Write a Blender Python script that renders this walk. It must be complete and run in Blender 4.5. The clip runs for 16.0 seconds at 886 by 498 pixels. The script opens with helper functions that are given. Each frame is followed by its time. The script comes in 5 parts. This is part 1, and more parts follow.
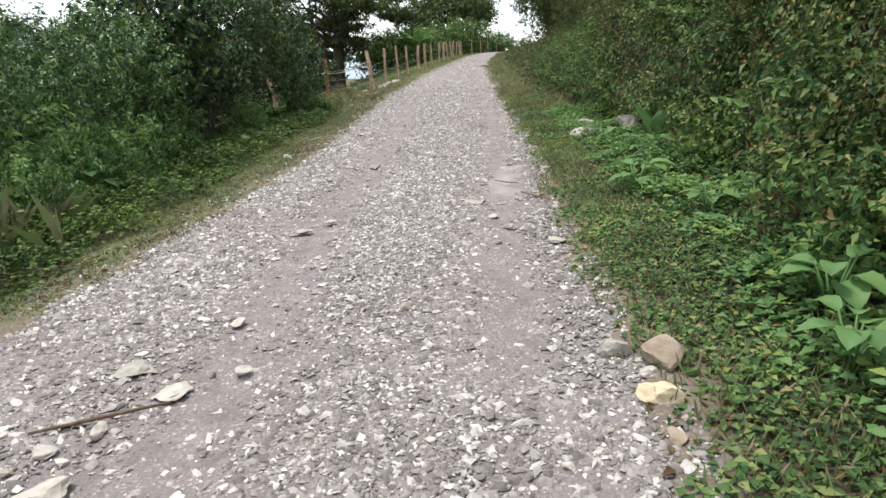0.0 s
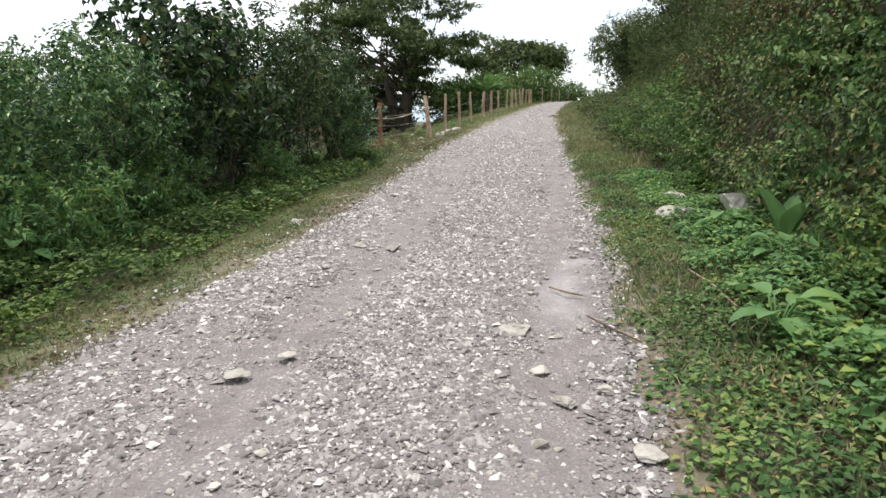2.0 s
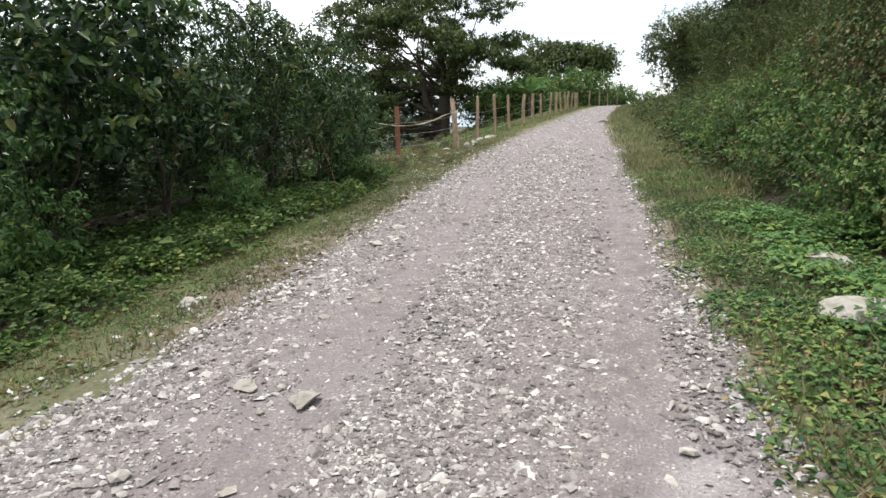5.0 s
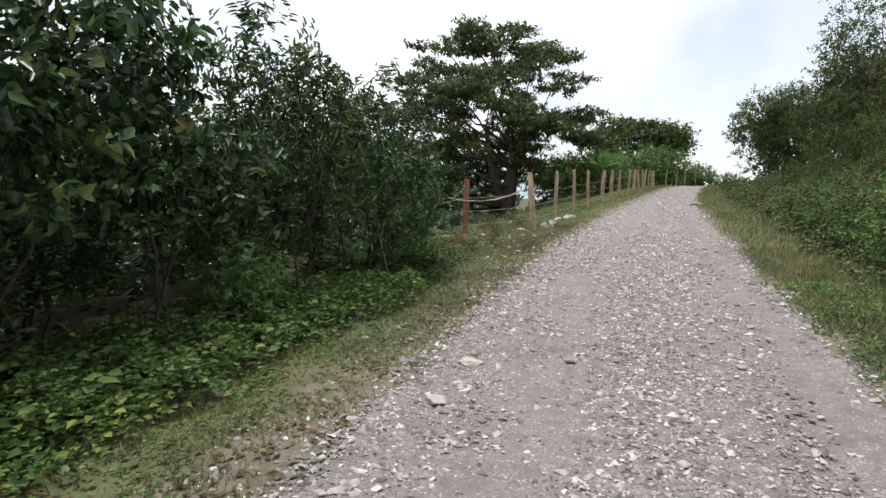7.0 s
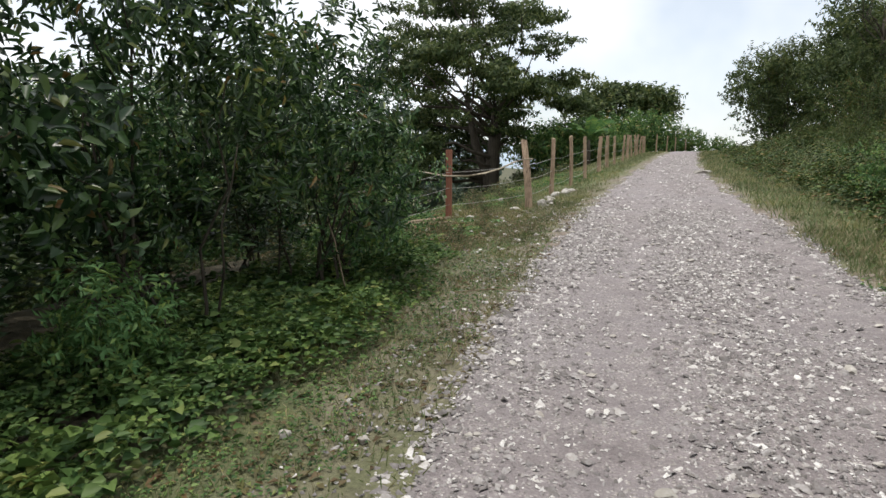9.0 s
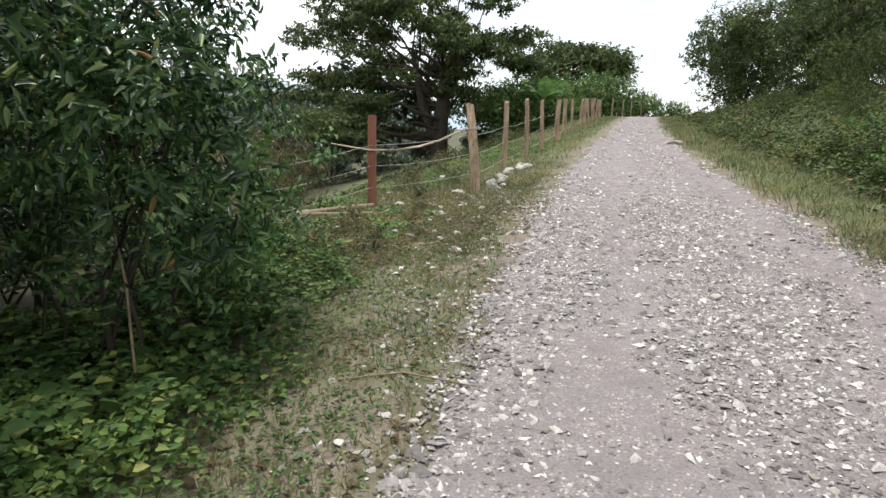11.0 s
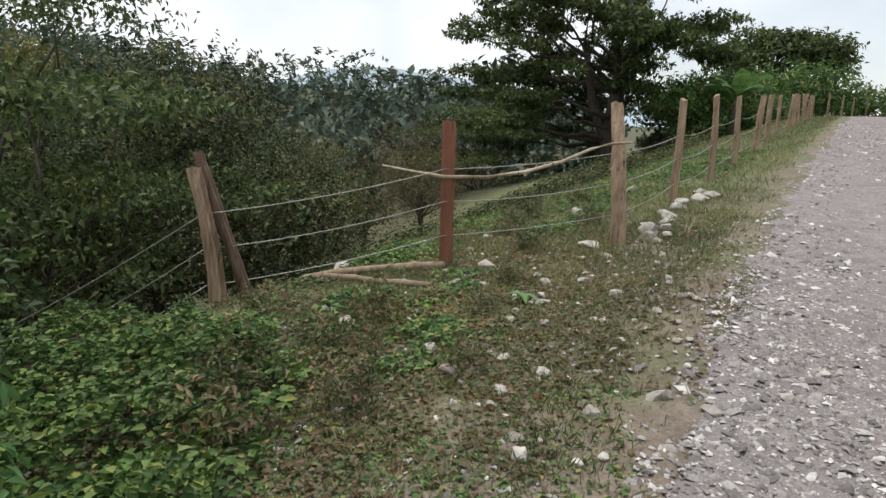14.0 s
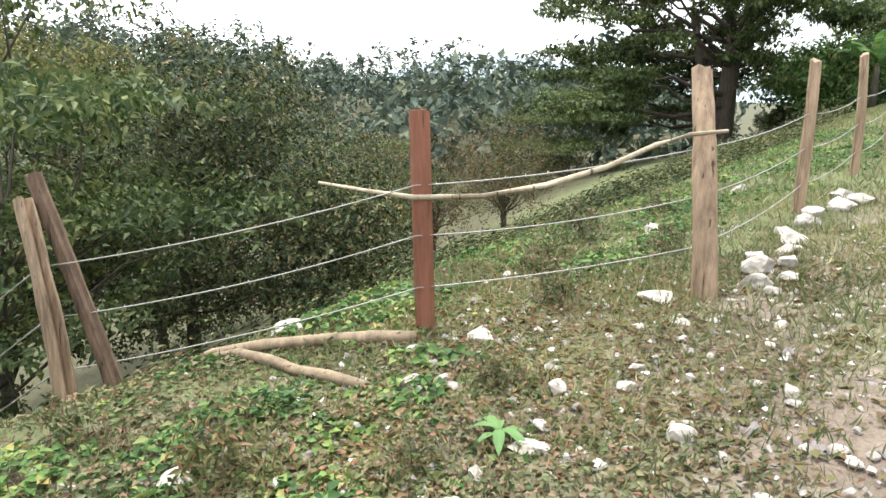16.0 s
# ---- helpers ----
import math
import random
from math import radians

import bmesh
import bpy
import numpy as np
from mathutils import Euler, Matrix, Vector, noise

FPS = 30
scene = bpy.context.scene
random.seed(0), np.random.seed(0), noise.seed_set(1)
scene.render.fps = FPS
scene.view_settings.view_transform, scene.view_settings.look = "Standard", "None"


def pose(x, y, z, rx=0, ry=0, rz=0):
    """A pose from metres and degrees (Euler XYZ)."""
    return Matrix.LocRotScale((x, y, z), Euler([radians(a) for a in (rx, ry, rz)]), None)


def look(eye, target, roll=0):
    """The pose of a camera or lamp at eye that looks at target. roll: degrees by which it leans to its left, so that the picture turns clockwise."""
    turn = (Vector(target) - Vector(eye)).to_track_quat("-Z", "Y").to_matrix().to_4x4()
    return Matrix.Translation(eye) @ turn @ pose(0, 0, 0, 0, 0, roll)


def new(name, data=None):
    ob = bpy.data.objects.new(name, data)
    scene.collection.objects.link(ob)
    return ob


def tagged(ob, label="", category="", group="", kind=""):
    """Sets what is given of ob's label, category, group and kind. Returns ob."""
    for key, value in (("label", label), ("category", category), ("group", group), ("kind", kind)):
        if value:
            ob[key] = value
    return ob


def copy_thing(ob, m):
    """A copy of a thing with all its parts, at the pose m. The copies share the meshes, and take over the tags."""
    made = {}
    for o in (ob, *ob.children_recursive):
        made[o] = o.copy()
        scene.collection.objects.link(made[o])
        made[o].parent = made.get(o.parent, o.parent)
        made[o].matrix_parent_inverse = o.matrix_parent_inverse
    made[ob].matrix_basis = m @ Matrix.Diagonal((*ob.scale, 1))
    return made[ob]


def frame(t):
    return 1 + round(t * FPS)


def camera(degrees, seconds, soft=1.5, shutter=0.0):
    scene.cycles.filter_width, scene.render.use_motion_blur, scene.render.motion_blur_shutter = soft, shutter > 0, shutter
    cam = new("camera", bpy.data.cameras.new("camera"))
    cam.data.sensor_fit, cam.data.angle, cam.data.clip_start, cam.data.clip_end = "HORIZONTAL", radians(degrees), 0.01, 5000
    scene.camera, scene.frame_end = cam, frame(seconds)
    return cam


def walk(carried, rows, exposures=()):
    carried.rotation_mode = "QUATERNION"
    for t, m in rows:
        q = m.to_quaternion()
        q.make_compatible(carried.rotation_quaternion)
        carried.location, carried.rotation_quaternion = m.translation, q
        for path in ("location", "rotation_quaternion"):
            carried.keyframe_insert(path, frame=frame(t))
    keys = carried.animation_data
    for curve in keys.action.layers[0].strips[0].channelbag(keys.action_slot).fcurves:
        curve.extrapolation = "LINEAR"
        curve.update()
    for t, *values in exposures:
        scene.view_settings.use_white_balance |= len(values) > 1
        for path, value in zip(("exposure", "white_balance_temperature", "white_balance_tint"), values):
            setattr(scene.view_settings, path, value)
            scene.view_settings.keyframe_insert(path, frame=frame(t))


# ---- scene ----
cam = camera(68.5, 16.0)
PATH = [
    (0, (3.076, -0.400, 1.505), (2.805, 1.509, 0.971), -3.15),
    (0.5, (3.097, 0.208, 1.542), (2.856, 2.136, 1.068), -2.45),
    (1, (3.035, 0.711, 1.554), (2.786, 2.654, 1.152), -1.53),
    (1.5, (3.011, 1.262, 1.577), (2.616, 3.186, 1.200), -2.72),
    (2, (3.024, 1.804, 1.584), (2.566, 3.709, 1.184), -0.87),
    (2.5, (3.020, 2.337, 1.599), (2.677, 4.266, 1.200), -3.00),
    (3, (3.025, 2.902, 1.604), (2.636, 4.839, 1.298), -2.87),
    (3.2, (3.026, 3.118, 1.608), (2.655, 5.054, 1.274), -3.64),
    (5.3, (2.471, 5.472, 1.621), (1.866, 7.335, 1.216), -0.75),
    (5.5, (2.365, 5.697, 1.639), (1.767, 7.556, 1.208), -0.44),
    (6, (2.072, 6.264, 1.675), (1.378, 8.097, 1.281), -3.08),
    (6.5, (1.840, 6.809, 1.708), (0.998, 8.605, 1.457), 0.07),
    (7, (1.620, 7.336, 1.736), (0.859, 9.177, 1.559), 1.62),
    (7.5, (1.418, 7.854, 1.751), (0.654, 9.693, 1.564), -0.01),
    (8, (1.226, 8.382, 1.737), (0.466, 10.209, 1.444), -1.04),
    (8.2, (1.115, 8.593, 1.725), (0.394, 10.445, 1.508), -0.70),
    (10.3, (0.255, 11.495, 1.903), (-0.452, 13.332, 1.551), 1.09),
    (10.5, (0.204, 11.743, 1.900), (-0.456, 13.608, 1.610), 0.68),
    (11, (0.126, 12.332, 1.918), (-0.428, 14.216, 1.540), 1.05),
    (11.5, (0.062, 12.907, 1.952), (-0.777, 14.691, 1.615), 2.11),
    (12, (-0.056, 13.497, 1.968), (-0.819, 15.317, 1.642), 0.38),
    (12.5, (-0.166, 14.114, 1.957), (-1.047, 15.899, 1.762), 1.64),
    (13, (-0.259, 14.802, 1.983), (-1.017, 16.628, 1.681), 0.64),
    (13.5, (-0.363, 15.403, 2.024), (-1.213, 17.177, 1.662), -1.74),
    (14, (-0.476, 16.000, 2.060), (-1.498, 17.672, 1.660), 1.47),
    (14.5, (-0.646, 16.540, 2.076), (-1.859, 18.071, 1.646), -0.90),
    (15, (-0.759, 17.119, 2.053), (-2.134, 18.532, 1.714), 0.57),
    (15.5, (-0.900, 17.694, 2.033), (-2.243, 19.121, 1.636), 2.51),
    (16, (-0.984, 18.269, 2.049), (-2.261, 19.745, 1.613), -1.24),
]
walk(cam, [(t, look(eye, target, roll)) for t, eye, target, roll in PATH], [(0.0, 0.0), (5.5, 0.0), (8.0, -0.35), (10.5, -0.05), (11.0, 0.0), (11.5, -0.3), (12.5, -0.2), (13.2, -0.25), (14.0, -0.42), (14.6, 0.35), (15.2, 0.52), (16.0, 0.85)])

# ---- sky and sun: bright overcast ----
world = bpy.data.worlds.new("world")
scene.world = world
world.use_nodes = True
wn, wl = world.node_tree.nodes, world.node_tree.links
sky = wn.new("ShaderNodeTexSky")
sky.sky_type, sky.sun_disc = "NISHITA", False
sky.sun_elevation, sky.sun_rotation = radians(76), radians(-60)
sky_dim = wn.new("ShaderNodeVectorMath")
sky_dim.operation = "SCALE"
sky_dim.inputs["Scale"].default_value = 0.16
wl.new(sky.outputs[0], sky_dim.inputs[0])
sky_co = wn.new("ShaderNodeTexCoord")
sky_noise = wn.new("ShaderNodeTexNoise")
sky_noise.inputs["Scale"].default_value = 2.2
sky_noise.inputs["Detail"].default_value = 5
wl.new(sky_co.outputs["Generated"], sky_noise.inputs["Vector"])
sky_ramp = wn.new("ShaderNodeMapRange")
sky_ramp.inputs["From Min"].default_value, sky_ramp.inputs["From Max"].default_value = 0.36, 0.54
sky_ramp.inputs["To Min"].default_value, sky_ramp.inputs["To Max"].default_value = 0.5, 1.0
wl.new(sky_noise.outputs[0], sky_ramp.inputs["Value"])
sky_mix = wn.new("ShaderNodeMix")
sky_mix.data_type = "RGBA"
wl.new(sky_ramp.outputs[0], sky_mix.inputs["Factor"])
wl.new(sky_dim.outputs[0], sky_mix.inputs[6])
sky_mix.inputs[7].default_value = (1.42, 1.46, 1.5, 1)
wl.new(sky_mix.outputs[2], wn["Background"].inputs[0])
wn["Background"].inputs[1].default_value = 1.0
sun = new("sun", bpy.data.lights.new("sun", "SUN"))
sun.data.energy, sun.data.angle, sun.data.color = 3.3, radians(10), (1, 0.95, 0.87)
sun.matrix_world = look((-3.5, 2, 17), (0, 0, 0))

# ---- numbers of the land ----
rng = np.random.default_rng(7)


def vn(x, y, s=0):
    """Smooth value noise, 0 to 1."""
    xi, yi = np.floor(x), np.floor(y)
    fx, fy = x - xi, y - yi
    fx, fy = fx * fx * (3 - 2 * fx), fy * fy * (3 - 2 * fy)

    def h(a, b):
        v = np.sin(a * 127.1 + b * 311.7 + s * 74.7) * 43758.5453
        return v - np.floor(v)
    return (h(xi, yi) * (1 - fx) + h(xi + 1, yi) * fx) * (1 - fy) + (h(xi, yi + 1) * (1 - fx) + h(xi + 1, yi + 1) * fx) * fy


def fbm(x, y, s=0, n=4):
    return sum(vn(x * 2 ** i, y * 2 ** i, s + i) / 2 ** i for i in range(n)) / (2 - 2 ** (1 - n)) - 0.5


def sm(v):
    v = np.clip(v, 0, 1)
    return v * v * (3 - 2 * v)


def line(*pairs):
    ys, vs = zip(*pairs)
    return lambda y: (np.interp(y - 1.2, ys, vs) + np.interp(y, ys, vs) + np.interp(y + 1.2, ys, vs)) / 3


road_z = line((-60, -1.85), (-20, -0.56), (15, 0.57), (31, 1.5), (45.7, 2.25), (56, 2.6), (62, 2.5), (80, 1.5), (250, -4))
edge_l = line((-60, 0.3), (3, 0.15), (8, 0.1), (11, -0.25), (13, -0.5), (16, -0.75), (20, -1.0), (26, -1.05), (40, -0.85), (56, -0.6), (62, 0.5), (78, 7))
edge_r = line((-60, 4.5), (0, 3.7), (2, 3.57), (4, 3.35), (8, 3.1), (10, 2.95), (15, 2.5), (20, 2.0), (25, 1.5), (32, 0.95), (42, 0.85), (56, 1.1), (62, 2.6), (78, 10))
bank_foot = line((-60, 5), (0, 4.8), (7, 4.8), (10, 4.5), (14, 3.9), (20, 3.4), (28, 2.6), (36, 2.2), (56, 2.6), (62, 4.5), (78, 12))
bank_high = line((-60, 3.6), (10, 3.4), (15, 2.6), (20, 1.8), (26, 1.3), (34, 1.1), (60, 1.0))
bank_wide = line((-60, 2.1), (12, 2.1), (18, 3.2), (24, 4.5), (60, 5))
brow = line((-60, -6), (14, -5.6), (17, -5.3), (18.4, -4.7), (19.4, -4.2), (20.2, -4.1), (21, -4.25), (22.5, -4.2), (25, -3.9), (30, -3.4), (56, -2.8), (78, 3))
brow_fall = line((-60, 0.8), (20, 0.8), (21.5, 0.78), (23.5, 0.66), (27, 0.55), (40, 0.42), (60, 0.3))


def height(x, y):
    x, y = np.asarray(x, float), np.asarray(y, float)
    z = road_z(y)
    out = np.clip(x - edge_r(y), 0, None)
    z = z + 0.06 * np.minimum(out, 2.0)
    b = x - bank_foot(y)
    z = z + bank_high(y) * sm(b / bank_wide(y)) + 0.12 * np.clip(b - bank_wide(y), 0, 60)
    z = z - 0.07 * np.clip(edge_l(y) - x, 0, 4)
    g = np.clip(brow(y) - x, 0, None)
    fall = brow_fall(y) * g * g / (g + 0.5)
    z = z - 13 * (1 - np.exp(-fall / 13))
    d = np.hypot(x, y - 15)
    az = np.degrees(np.arctan2(-x, y - 15))
    top = np.interp(az, [0, 20, 34, 45, 60, 70, 95, 130], [-6, -3, 1.5, 3, 8, 11, 12, 10])
    f = sm((d - 45) / 80) * sm((az - 8) / 14) * (x < 0)
    z = z * (1 - f) + top * f
    return z + 0.9 * fbm(x / 7, y / 7, 3) * sm((np.abs(x - 1) - 7) / 12)


# ---- mesh helpers ----
def mesh_np(name, V, F, mat, smooth=False):
    V, F = np.asarray(V, np.float32), np.asarray(F, np.int32)
    me = bpy.data.meshes.new(name)
    n, k = F.shape
    me.vertices.add(len(V))
    me.vertices.foreach_set("co", V.ravel())
    me.loops.add(n * k)
    me.loops.foreach_set("vertex_index", F.ravel())
    me.polygons.add(n)
    me.polygons.foreach_set("loop_start", np.arange(0, n * k, k, dtype=np.int32))
    if smooth:
        me.polygons.foreach_set("use_smooth", np.ones(n, bool))
    me.update(calc_edges=True)
    me.materials.append(mat)
    return me


def part(name, me, parent, label=""):
    ob = new(name, me)
    ob.parent = parent
    return tagged(ob, label)


def empty(name, loc, label, category, group=""):
    ob = new(name)
    ob.empty_display_size = 0.1
    ob.matrix_world = Matrix.Translation(loc)
    return tagged(ob, label, category, group)


def unit(v):
    return v / np.maximum(np.linalg.norm(v, axis=-1, keepdims=True), 1e-9)


def leaves(P, D, U, L, W, droop=0.25, fold=0.2, simple=False):
    """Folded leaves: base P, direction D, up U, length L, width W; six corners, or four for small ones."""
    n = len(P)
    D = unit(D)
    S = unit(np.cross(D, U))
    U = np.cross(S, D)
    L, W = np.broadcast_to(L, n)[:, None], np.broadcast_to(W, n)[:, None]
    drop = U * L * droop
    if simple:
        V = np.stack([P, P + D * L * 0.42 + S * W * 0.5 + U * W * fold, P + D * L - drop, P + D * L * 0.42 - S * W * 0.5 + U * W * fold], 1).reshape(-1, 3)
        i = np.arange(n)[:, None] * 4
        return V, np.concatenate([i + [0, 2, 1], i + [0, 3, 2]])
    V = np.stack([P,
                  P + D * L * 0.3 + S * W * 0.5 + U * W * fold,
                  P + D * L * 0.68 + S * W * 0.36 + U * W * fold - drop * 0.45,
                  P + D * L - drop,
                  P + D * L * 0.68 - S * W * 0.36 + U * W * fold - drop * 0.45,
                  P + D * L * 0.3 - S * W * 0.5 + U * W * fold], 1).reshape(-1, 3)
    i = np.arange(n)[:, None] * 6
    F = np.concatenate([i + [0, 3, 2, 1], i + [0, 5, 4, 3]])
    return V, F


def blades(P, D, L, W, bend=0.4):
    """Grass blades: bent strips that end in a tip."""
    n = len(P)
    D = unit(D)
    S = unit(np.cross(D, rng.normal(size=(n, 3))))
    side = unit(np.cross(S, D))
    L, W = np.broadcast_to(L, n)[:, None], np.broadcast_to(W, n)[:, None]
    V = np.stack([P - S * W / 2, P + S * W / 2, P + D * L * 0.6 + S * W * 0.3 + side * L * bend * 0.3, P + D * L + side * L * bend], 1).reshape(-1, 3)
    i = np.arange(n)[:, None] * 4
    return V, i + [0, 1, 2, 3]


def tube(points, radii, sides=7, cap=True):
    """A bent, tapered rod through the points, with closed ends."""
    pts = [Vector(p) for p in points]
    V, F = [], []
    for i, p in enumerate(pts):
        d = (pts[min(i + 1, len(pts) - 1)] - pts[max(i - 1, 0)]).normalized()
        a = d.orthogonal().normalized() if abs(d.z) < 0.9 else d.cross(Vector((0, 1, 0))).normalized()
        b = d.cross(a)
        for k in range(sides):
            w = 2 * math.pi * k / sides
            V.append(p + (a * math.cos(w) + b * math.sin(w)) * radii[i])
    n = len(pts)
    for i in range(n - 1):
        for k in range(sides):
            F.append((i * sides + k, i * sides + (k + 1) % sides, (i + 1) * sides + (k + 1) % sides, (i + 1) * sides + k))
    if cap:
        V += [pts[0], pts[-1]]
        for k in range(sides):
            F.append((n * sides, (k + 1) % sides, k, k))
            F.append((n * sides + 1, (n - 1) * sides + k, (n - 1) * sides + (k + 1) % sides, (n - 1) * sides + (k + 1) % sides))
    return V, F


def solid(name, pieces, mat, smooth=True):
    """One mesh out of several (verts, faces)."""
    me = bpy.data.meshes.new(name)
    V, F = [], []
    for v, f in pieces:
        o = len(V)
        V += [tuple(p) for p in v]
        F += [tuple(dict.fromkeys(i + o for i in q)) for q in f]
    me.from_pydata(V, [], F)
    if smooth:
        me.polygons.foreach_set("use_smooth", [True] * len(F))
    me.materials.append(mat)
    me.update()
    return me


def join(*pairs):
    V, F, o = [], [], 0
    for v, f in pairs:
        V.append(v)
        F.append(f + o)
        o += len(v)
    return np.concatenate(V), np.concatenate(F)


# ---- materials ----
def material(name, rough=0.8):
    m = bpy.data.materials.new(name)
    m.use_nodes = True
    nt = m.node_tree
    bsdf = nt.nodes["Principled BSDF"]
    bsdf.inputs["Roughness"].default_value = rough
    return m, nt, bsdf


def add(nt, kind, **values):
    n = nt.nodes.new(kind)
    for k, v in values.items():
        n.inputs[k.replace("_", " ")].default_value = v
    return n


def ramp(nt, fac, stops):
    r = nt.nodes.new("ShaderNodeValToRGB")
    el = r.color_ramp.elements
    while len(el) < len(stops):
        el.new(0.5)
    for e, (p, c) in zip(el, stops):
        e.position, e.color = p, (*c, 1)
    nt.links.new(fac, r.inputs[0])
    return r.outputs[0]


def blend(nt, fac, a, b, how="MIX"):
    n = nt.nodes.new("ShaderNodeMix")
    n.data_type, n.blend_type = "RGBA", how
    for v, i in ((fac, 0), (a, 6), (b, 7)):
        if isinstance(v, (int, float)):
            n.inputs[i].default_value = v
        elif isinstance(v, tuple):
            n.inputs[i].default_value = (*v, 1)
        else:
            nt.links.new(v, n.inputs[i])
    return n.outputs[2]


def bump(nt, bsdf, height_socket, strength=0.5, distance=0.02):
    b = add(nt, "ShaderNodeBump", Strength=strength, Distance=distance)
    nt.links.new(height_socket, b.inputs["Height"])
    nt.links.new(b.outputs[0], bsdf.inputs["Normal"])


def world_co(nt):
    return nt.nodes.new("ShaderNodeNewGeometry").outputs["Position"]


def noise_at(nt, co, scale, detail=4, rough=0.6):
    n = add(nt, "ShaderNodeTexNoise", Scale=scale, Detail=detail, Roughness=rough)
    nt.links.new(co, n.inputs["Vector"])
    return n.outputs[0]


def leaf_material(name, stops, patch=0.5, glow=0.3, rough=0.5, shine=0.2):
    """Leaves: a colour for each leaf, larger patches of tone, light through the blade."""
    m, nt, bsdf = material(name, rough)
    geo = nt.nodes.new("ShaderNodeNewGeometry")
    c = ramp(nt, geo.outputs["Random Per Island"], stops)
    n = noise_at(nt, geo.outputs["Position"], patch, 3)
    tone = ramp(nt, n, [(0.3, (0.45, 0.52, 0.45)), (0.5, (0.95, 1, 0.95)), (0.72, (1.22, 1.14, 0.88))])
    c = blend(nt, 1.0, c, tone, "MULTIPLY")
    bsdf.inputs["Specular IOR Level"].default_value = shine
    nt.links.new(c, bsdf.inputs["Base Color"])
    tr = nt.nodes.new("ShaderNodeBsdfTranslucent")
    nt.links.new(c, tr.inputs["Color"])
    mix = nt.nodes.new("ShaderNodeMixShader")
    mix.inputs[0].default_value = glow
    nt.links.new(bsdf.outputs[0], mix.inputs[1])
    nt.links.new(tr.outputs[0], mix.inputs[2])
    nt.links.new(mix.outputs[0], nt.nodes["Material Output"].inputs["Surface"])
    return m


def wood_material(name, a, b, scale=14):
    m, nt, bsdf = material(name, 0.85)
    co = nt.nodes.new("ShaderNodeTexCoord").outputs["Object"]
    mp = add(nt, "ShaderNodeMapping", Scale=(1, 1, 0.12))
    nt.links.new(co, mp.inputs["Vector"])
    n = noise_at(nt, mp.outputs[0], scale, 6, 0.7)
    n2 = noise_at(nt, co, 3.0, 3)
    c = ramp(nt, n, [(0.3, a), (0.7, b)])
    c = blend(nt, 0.5, c, ramp(nt, n2, [(0.3, (0.6, 0.58, 0.55)), (0.7, (1.1, 1.1, 1.1))]), "MULTIPLY")
    mp2 = add(nt, "ShaderNodeMapping", Scale=(1, 1, 0.05))
    nt.links.new(co, mp2.inputs["Vector"])
    crack = ramp(nt, noise_at(nt, mp2.outputs[0], scale * 2.2, 3, 0.5), [(0.3, (0.25, 0.22, 0.2)), (0.36, (1, 1, 1))])
    c = blend(nt, 1.0, c, crack, "MULTIPLY")
    nt.links.new(c, bsdf.inputs["Base Color"])
    bump(nt, bsdf, blend(nt, 0.5, n, crack, "MULTIPLY"), 0.9, 0.015)
    return m


def stone_material(name, stops, scale=18, how="Random Per Island"):
    m, nt, bsdf = material(name, 0.9)
    if how == "object":
        fac = nt.nodes.new("ShaderNodeObjectInfo").outputs["Random"]
    else:
        fac = nt.nodes.new("ShaderNodeNewGeometry").outputs["Random Per Island"]
    co = world_co(nt)
    n = noise_at(nt, co, scale, 5, 0.65)
    c = blend(nt, 0.8, ramp(nt, fac, stops), ramp(nt, n, [(0.3, (0.62, 0.58, 0.52)), (0.6, (1.05, 1.05, 1.05))]), "MULTIPLY")
    nt.links.new(c, bsdf.inputs["Base Color"])
    bump(nt, bsdf, n, 0.6, 0.01)
    return m


def ground_material():
    m, nt, bsdf = material("earth_and_weeds", 0.95)
    co = world_co(nt)
    big, mid, fine = noise_at(nt, co, 0.8, 4), noise_at(nt, co, 5, 5, 0.7), noise_at(nt, co, 45, 4, 0.7)
    soil = ramp(nt, mid, [(0.3, (0.035, 0.03, 0.018)), (0.7, (0.09, 0.075, 0.045))])
    grass = ramp(nt, mid, [(0.25, (0.07, 0.09, 0.035)), (0.55, (0.13, 0.15, 0.06)), (0.8, (0.2, 0.185, 0.1))])
    dirt = ramp(nt, mid, [(0.25, (0.12, 0.09, 0.068)), (0.5, (0.2, 0.16, 0.125)), (0.8, (0.31, 0.26, 0.215))])
    dirt = blend(nt, ramp(nt, big, [(0.4, (0, 0, 0)), (0.62, (0.7, 0.7, 0.7))]), dirt, grass)
    at = {}
    for nm in ("dirt", "grass"):
        a = nt.nodes.new("ShaderNodeAttribute")
        a.attribute_name = nm
        at[nm] = a.outputs["Fac"]
    c = blend(nt, at["grass"], soil, grass)
    c = blend(nt, at["dirt"], c, dirt)
    c = blend(nt, 0.6, c, ramp(nt, fine, [(0.3, (0.55, 0.55, 0.55)), (0.65, (1.25, 1.25, 1.25))]), "MULTIPLY")
    nt.links.new(c, bsdf.inputs["Base Color"])
    bump(nt, bsdf, fine, 0.7, 0.03)
    return m


